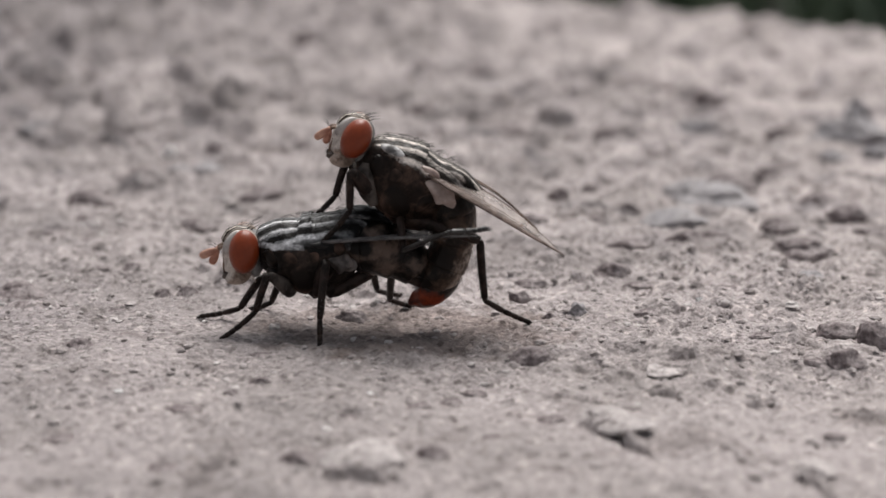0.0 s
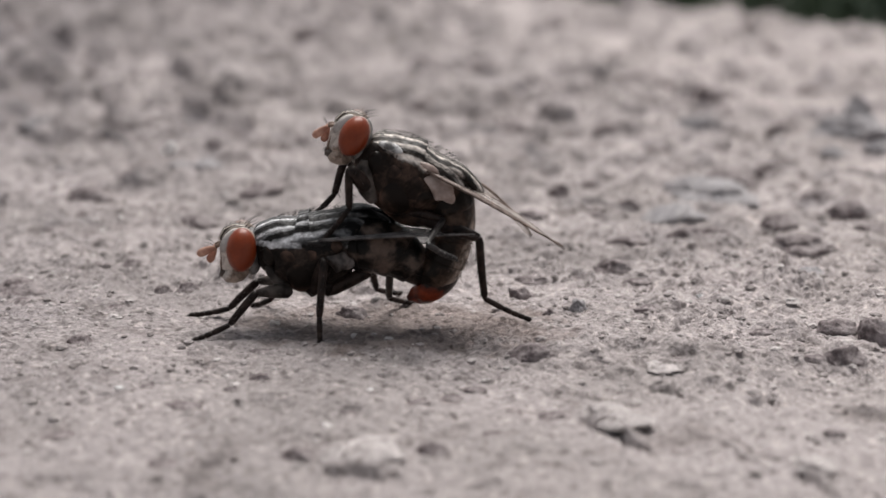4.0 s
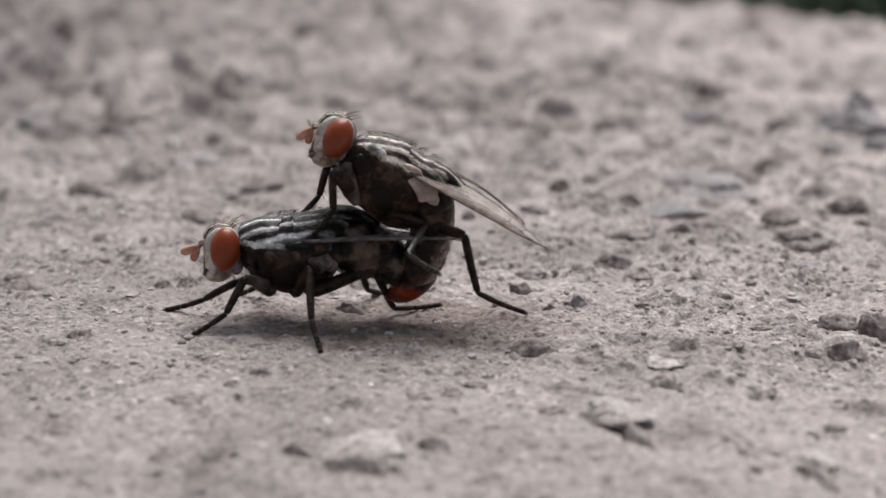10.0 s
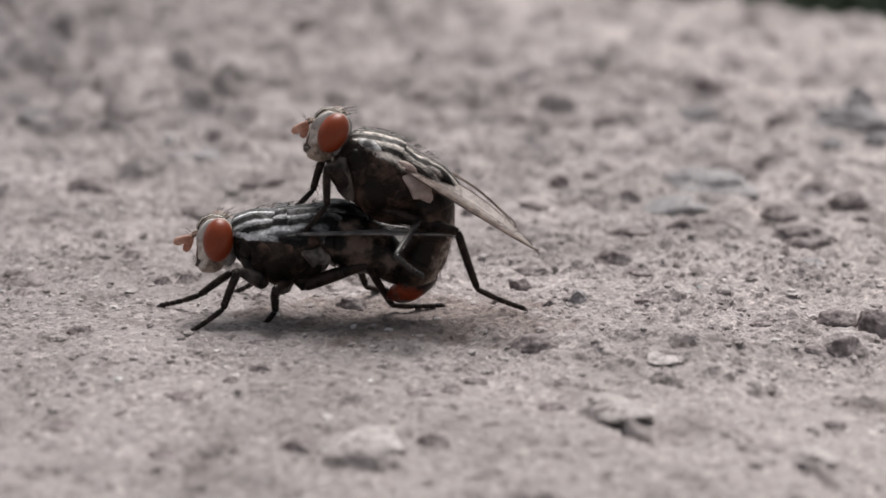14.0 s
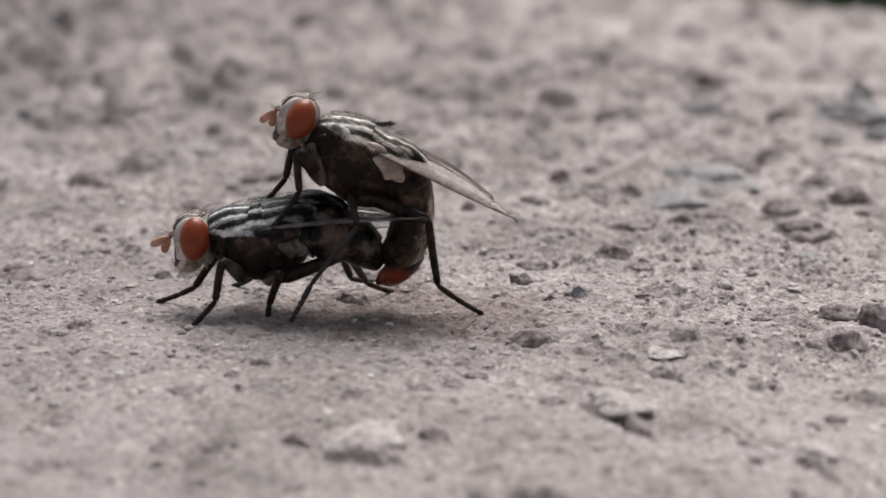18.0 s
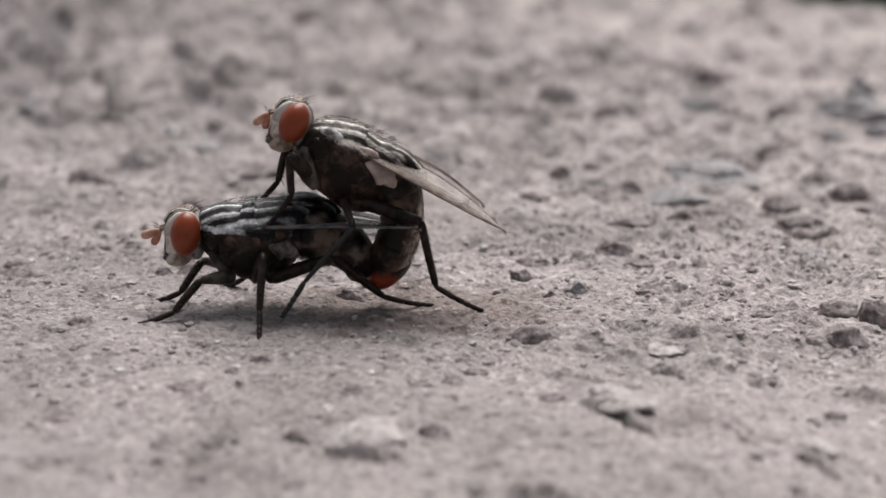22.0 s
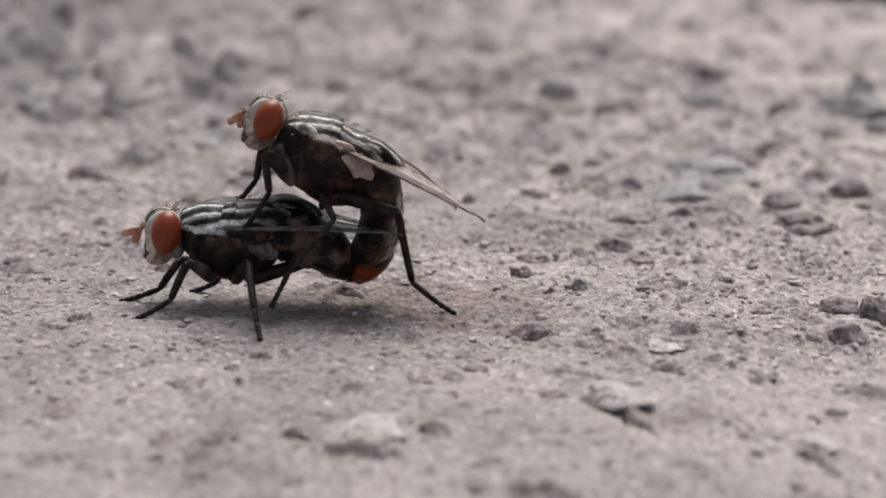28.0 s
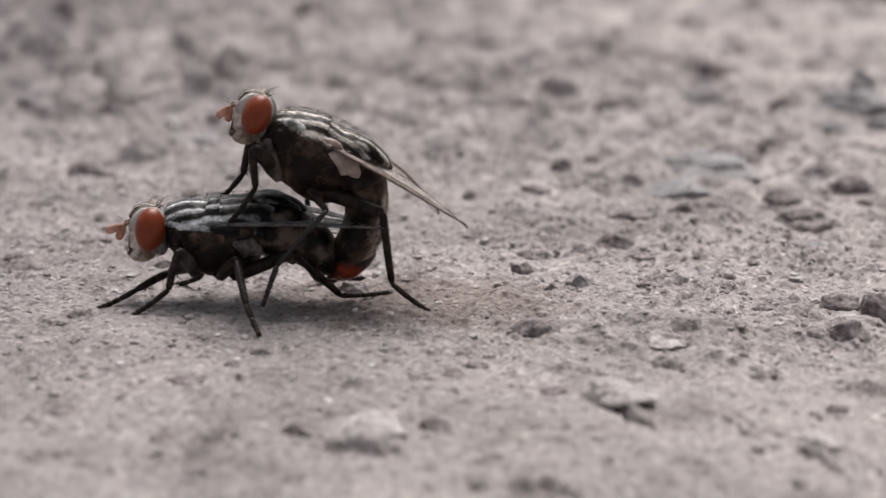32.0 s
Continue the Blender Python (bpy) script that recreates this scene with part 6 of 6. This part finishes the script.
def bend(hip, ankle, hint, lf, lt):
    """The knee of a leg with fixed lengths between hip and ankle, on the side of the hint; and the ankle that it reaches."""
    d = ankle - hip
    reach = min(max(d.length, abs(lf - lt) + 0.05), lf + lt - 0.02)
    d = d.normalized()
    a = (lf * lf - lt * lt + reach * reach) / (2 * reach)
    side = hint - hip
    side = (side - d * side.dot(d)).normalized()
    return hip + d * a + side * math.sqrt(max(0.0, lf * lf - a * a)), hip + d * reach


def motions():
    female_rows = [
        (0.0, pose(-0.00535, -0.00910, 0.00310, 0, -0.0, 180)),
        (0.5, pose(-0.00538, -0.00910, 0.00311, 0, -0.0, 180)),
        (1.0, pose(-0.00540, -0.00910, 0.00309, 0, -0.0, 180)),
        (2.0, pose(-0.00542, -0.00910, 0.00308, 0, -0.0, 180)),
        (3.0, pose(-0.00539, -0.00910, 0.00311, 0, -0.0, 180)),
        (3.5, pose(-0.00541, -0.00910, 0.00309, 0, -0.0, 180)),
        (5.5, pose(-0.00560, -0.00910, 0.00285, 0, -0.4, 180)),
        (6.0, pose(-0.00535, -0.00910, 0.00288, 0, -0.5, 180)),
        (6.5, pose(-0.00542, -0.00910, 0.00291, 0, -0.5, 180)),
        (7.0, pose(-0.00546, -0.00910, 0.00292, 0, -0.5, 180)),
        (7.5, pose(-0.00546, -0.00910, 0.00289, 0, -0.5, 180)),
        (8.0, pose(-0.00584, -0.00910, 0.00271, 0, -0.5, 180)),
        (8.5, pose(-0.00599, -0.00910, 0.00270, 0, -0.8, 180)),
        (9.0, pose(-0.00604, -0.00910, 0.00275, 0, -1.0, 180)),
        (9.5, pose(-0.00606, -0.00910, 0.00273, 0, -1.1, 180)),
        (10.0, pose(-0.00612, -0.00910, 0.00279, 0, -1.2, 180)),
        (11.0, pose(-0.00612, -0.00910, 0.00276, 0, -2.0, 180)),
        (11.5, pose(-0.00639, -0.00910, 0.00290, 0, -2.3, 180)),
        (12.0, pose(-0.00639, -0.00910, 0.00296, 0, -2.6, 180)),
        (13.0, pose(-0.00638, -0.00910, 0.00295, 0, -2.6, 180)),
        (14.0, pose(-0.00638, -0.00910, 0.00294, 0, -2.6, 180)),
        (14.5, pose(-0.00642, -0.00910, 0.00296, 0, -2.6, 180)),
        (16.5, pose(-0.00730, -0.00910, 0.00302, 0, 1.0, 180)),
        (17.0, pose(-0.00741, -0.00910, 0.00313, 0, 2.5, 180)),
        (17.5, pose(-0.00733, -0.00910, 0.00302, 0, 2.0, 180)),
        (18.0, pose(-0.00730, -0.00910, 0.00293, 0, 1.5, 180)),
        (18.5, pose(-0.00728, -0.00910, 0.00294, 0, 1.0, 180)),
        (19.0, pose(-0.00724, -0.00910, 0.00303, 0, 0.5, 180)),
        (19.5, pose(-0.00730, -0.00910, 0.00287, 0, 0.2, 180)),
        (20.0, pose(-0.00719, -0.00910, 0.00278, 0, -0.0, 180)),
        (20.5, pose(-0.00731, -0.00910, 0.00289, 0, -0.8, 180)),
        (21.0, pose(-0.00723, -0.00910, 0.00287, 0, -1.5, 180)),
        (21.5, pose(-0.00754, -0.00910, 0.00257, 0, -1.9, 180)),
        (22.0, pose(-0.00769, -0.00910, 0.00284, 0, -2.4, 180)),
        (22.5, pose(-0.00770, -0.00910, 0.00270, 0, -2.8, 180)),
        (23.0, pose(-0.00775, -0.00910, 0.00267, 0, -3.3, 180)),
        (24.0, pose(-0.00775, -0.00910, 0.00269, 0, -3.6, 180)),
        (25.0, pose(-0.00771, -0.00910, 0.00270, 0, -4.0, 180)),
        (25.5, pose(-0.00781, -0.00910, 0.00284, 0, -4.0, 180)),
        (27.5, pose(-0.00843, -0.00910, 0.00262, 0, -4.0, 180)),
        (28.0, pose(-0.00845, -0.00910, 0.00267, 0, -4.0, 180)),
        (28.5, pose(-0.00843, -0.00910, 0.00266, 0, -3.9, 180)),
        (29.0, pose(-0.00858, -0.00910, 0.00287, 0, -3.9, 180)),
        (29.5, pose(-0.00916, -0.00910, 0.00286, 0, -3.8, 180)),
        (30.0, pose(-0.00910, -0.00910, 0.00272, 0, -3.8, 180)),
        (30.5, pose(-0.00911, -0.00910, 0.00273, 0, -3.7, 180)),
        (31.0, pose(-0.00911, -0.00910, 0.00270, 0, -3.6, 180)),
        (31.5, pose(-0.00909, -0.00910, 0.00274, 0, -3.6, 180)),
        (32.0, pose(-0.00909, -0.00910, 0.00268, 0, -3.5, 180)),
    ]
    male_rows = [
        (0.0, pose(-0.00130, -0.00910, 0.00638, 0, -28.2, 180)),
        (0.5, pose(-0.00131, -0.00910, 0.00639, 0, -28.2, 180)),
        (1.0, pose(-0.00132, -0.00910, 0.00638, 0, -27.9, 180)),
        (2.0, pose(-0.00132, -0.00910, 0.00637, 0, -27.8, 180)),
        (3.0, pose(-0.00131, -0.00910, 0.00638, 0, -27.7, 180)),
        (3.5, pose(-0.00132, -0.00910, 0.00639, 0, -27.3, 180)),
        (5.5, pose(-0.00148, -0.00910, 0.00630, 0, -26.7, 180)),
        (6.0, pose(-0.00136, -0.00910, 0.00633, 0, -26.3, 180)),
        (6.5, pose(-0.00140, -0.00910, 0.00635, 0, -26.3, 180)),
        (7.0, pose(-0.00142, -0.00910, 0.00636, 0, -26.2, 180)),
        (7.5, pose(-0.00140, -0.00910, 0.00635, 0, -26.4, 180)),
        (8.0, pose(-0.00177, -0.00910, 0.00615, 0, -26.2, 180)),
        (8.5, pose(-0.00184, -0.00910, 0.00602, 0, -26.6, 180)),
        (9.0, pose(-0.00190, -0.00910, 0.00600, 0, -26.6, 180)),
        (9.5, pose(-0.00197, -0.00910, 0.00603, 0, -26.5, 180)),
        (10.0, pose(-0.00199, -0.00910, 0.00610, 0, -26.8, 180)),
        (11.0, pose(-0.00201, -0.00910, 0.00610, 0, -27.1, 180)),
        (11.5, pose(-0.00220, -0.00910, 0.00607, 0, -27.8, 180)),
        (12.0, pose(-0.00220, -0.00910, 0.00610, 0, -28.1, 180)),
        (13.0, pose(-0.00220, -0.00910, 0.00611, 0, -28.3, 180)),
        (14.0, pose(-0.00220, -0.00910, 0.00610, 0, -28.3, 180)),
        (14.5, pose(-0.00219, -0.00910, 0.00613, 0, -27.8, 180)),
        (16.5, pose(-0.00317, -0.00910, 0.00647, 0, -26.7, 180)),
        (17.0, pose(-0.00350, -0.00910, 0.00671, 0, -25.3, 180)),
        (17.5, pose(-0.00338, -0.00910, 0.00658, 0, -24.7, 180)),
        (18.0, pose(-0.00336, -0.00910, 0.00655, 0, -24.4, 180)),
        (18.5, pose(-0.00338, -0.00910, 0.00657, 0, -24.3, 180)),
        (19.0, pose(-0.00335, -0.00910, 0.00651, 0, -24.1, 180)),
        (19.5, pose(-0.00341, -0.00910, 0.00637, 0, -23.7, 180)),
        (20.0, pose(-0.00329, -0.00910, 0.00634, 0, -23.8, 180)),
        (20.5, pose(-0.00338, -0.00910, 0.00634, 0, -24.0, 180)),
        (21.0, pose(-0.00325, -0.00910, 0.00634, 0, -24.8, 180)),
        (21.5, pose(-0.00342, -0.00910, 0.00609, 0, -25.3, 180)),
        (22.0, pose(-0.00366, -0.00910, 0.00624, 0, -25.5, 180)),
        (22.5, pose(-0.00360, -0.00910, 0.00616, 0, -25.5, 180)),
        (23.0, pose(-0.00359, -0.00910, 0.00615, 0, -25.2, 180)),
        (24.0, pose(-0.00358, -0.00910, 0.00615, 0, -25.2, 180)),
        (25.0, pose(-0.00360, -0.00910, 0.00616, 0, -24.8, 180)),
        (25.5, pose(-0.00363, -0.00910, 0.00628, 0, -24.3, 180)),
        (27.5, pose(-0.00459, -0.00910, 0.00627, 0, -23.0, 180)),
        (28.0, pose(-0.00458, -0.00910, 0.00631, 0, -22.5, 180)),
        (28.5, pose(-0.00458, -0.00910, 0.00627, 0, -22.6, 180)),
        (29.0, pose(-0.00463, -0.00910, 0.00656, 0, -23.7, 180)),
        (29.5, pose(-0.00512, -0.00910, 0.00654, 0, -24.5, 180)),
        (30.0, pose(-0.00509, -0.00910, 0.00635, 0, -24.8, 180)),
        (30.5, pose(-0.00510, -0.00910, 0.00636, 0, -24.8, 180)),
        (31.0, pose(-0.00508, -0.00910, 0.00633, 0, -24.6, 180)),
        (31.5, pose(-0.00509, -0.00910, 0.00634, 0, -24.5, 180)),
        (32.0, pose(-0.00508, -0.00910, 0.00630, 0, -24.2, 180)),
    ]
    walk(female, female_rows)
    walk(male, male_rows)
    # the upper fly tilts and closes its wings from time to time
    for wing, side, sweep, droop in ((left_wing, 1, 12, -1.5), (right_wing, -1, 4, -10.5)):
        rows = []
        for t, roll, lift in ((0, -11, 0), (0.3, -6, 0), (0.6, -2, 0), (5.5, -1, 1), (7.4, -1, 1), (8.2, -6, 1), (9, -12, 0), (11, -12, 0), (12, -12, -1), (14.5, -12, -1),
                              (16.5, -11, 1), (19, -11, 1), (20, -12, 0), (22.2, -12, -1), (22.6, -4, -1), (25.5, -4, -1), (27.5, -4, -1), (29, -3, -2), (30, -1, -3), (32, -1, -3)):
            rows.append((t, Matrix.Translation(Vector((-0.45, 1.30 * side, 0.47)) * MM) @ pose(0, 0, 0, roll * side, droop + lift + (6.5 * ((1 + roll) / 11) ** 2 if side < 0 else 0), -sweep * side)))
        walk(wing, rows)
    # its bent abdomen swings a little at the waist
    rows = []
    hinge = Vector((-1.4, 0, 0.05)) * MM
    for t, turn, shift in ((0, 6, 0.15), (1, 5, 0.15), (3, 5, 0.15), (5.5, 4, 0.25), (6.2, 3, 0.35), (7, 3, 0.45), (9, 3, 0.42), (10, 3.5, 0.35), (11, 4, 0.3), (12, 5.5, 0.12), (14.5, 6, 0.1),
                           (16.5, 9, 0), (17, 11, 0), (18, 9, 0), (20, 7, 0.05), (21.5, 7, 0.08), (22, 8, 0.06), (23, 6, 0.15), (25.5, 6, 0.15), (27.5, 8, 0.08), (29, 8, 0.05), (30, 6, 0.1), (31, 6.5, 0.06), (32, 6.5, 0.06)):
        rows.append((t, Matrix.Translation(hinge + Vector((shift * MM, 0, 0))) @ pose(0, 0, 0, 0, turn, 0) @ Matrix.Translation(-hinge)))
    walk(ABDOMENS["male_fly"], rows)
    steps()
    times = [0.25 * k for k in range(129)]
    bodies = {}
    for fly in (female, male):
        bodies[fly] = []
        for t in times:
            scene.frame_set(frame(t))
            bodies[fly].append(Matrix.LocRotScale(fly.location.copy(), fly.rotation_quaternion.copy(), None))
    # legs that keep their hold on the other fly stay as they are on their own
    held = {
        "male_front_near": ((1.45, 1.30, -2.15), (1.72, 1.30, -3.35), (2.3, 1.40, -0.45)),
        "male_front_far": ((2.12, -0.50, -2.32), (2.45, -0.50, -3.26), (2.95, -0.70, -0.80)),
        "male_mid_far": ((-0.6, -1.7, -2.5), (-1.2, -1.6, -3.4), (0.2, -2.2, -1.6)),
        "male_hind_far": ((-2.7, -1.4, -2.4), (-2.9, -1.2, -3.3), (-2.2, -1.9, -1.2)),
    }
    for leg, (fly, hip, (lf, lt, ls), femur, tibia, tarsus) in LEGS.items():
        rows = {femur: [], tibia: [], tarsus: []}
        data = np.array(STEPS[leg]) if leg in STEPS else None
        brush = BRUSH if leg == "male_mid_far" else None
        for t, m in zip(times, bodies[fly]):
            if brush:
                share = float(np.interp(t, [b[0] for b in brush], [b[1] for b in brush]))
                ankle, tip, hint = (Vector(v).lerp(Vector(w), share) for v, w in zip(held[leg], RAISED))
            elif data is None:
                ankle, tip, hint = (Vector(v) for v in held[leg])
            else:
                v = [float(np.interp(t, data[:, 0], data[:, k])) for k in range(1, 10)]
                inv = m.inverted()
                ankle, tip, hint = ((inv @ (Vector(v[k:k + 3]) * MM)) / MM for k in (0, 3, 6))
            knee, end = bend(hip, ankle, hint + (Vector((0, 0.4 if hip.y > 0 else -0.4, 1.6)) if leg not in LOW_KNEES else Vector((-0.6, 1.0, 0)) if leg == "male_mid_near" else Vector((0, 0.3, 0))), lf, lt)
            up = Vector((0, 0.2, 1)) if abs((knee - hip).normalized().z) < 0.9 else Vector((1, 0.2, 0))
            rows[femur].append((t, aim(hip, knee - hip, up)))
            up = Vector((1, 0.3, 0.1))
            rows[tibia].append((t, aim(knee, end - knee, up)))
            rows[tarsus].append((t, aim(end, tip - end, Vector((0, 0.15, 1)))))
            if data is None and not brush:
                break
        for ob, rr in rows.items():
            if len(rr) == 1:
                ob.matrix_basis = rr[0][1]
            else:
                walk(ob, rr)
    scene.frame_set(1)


motions()
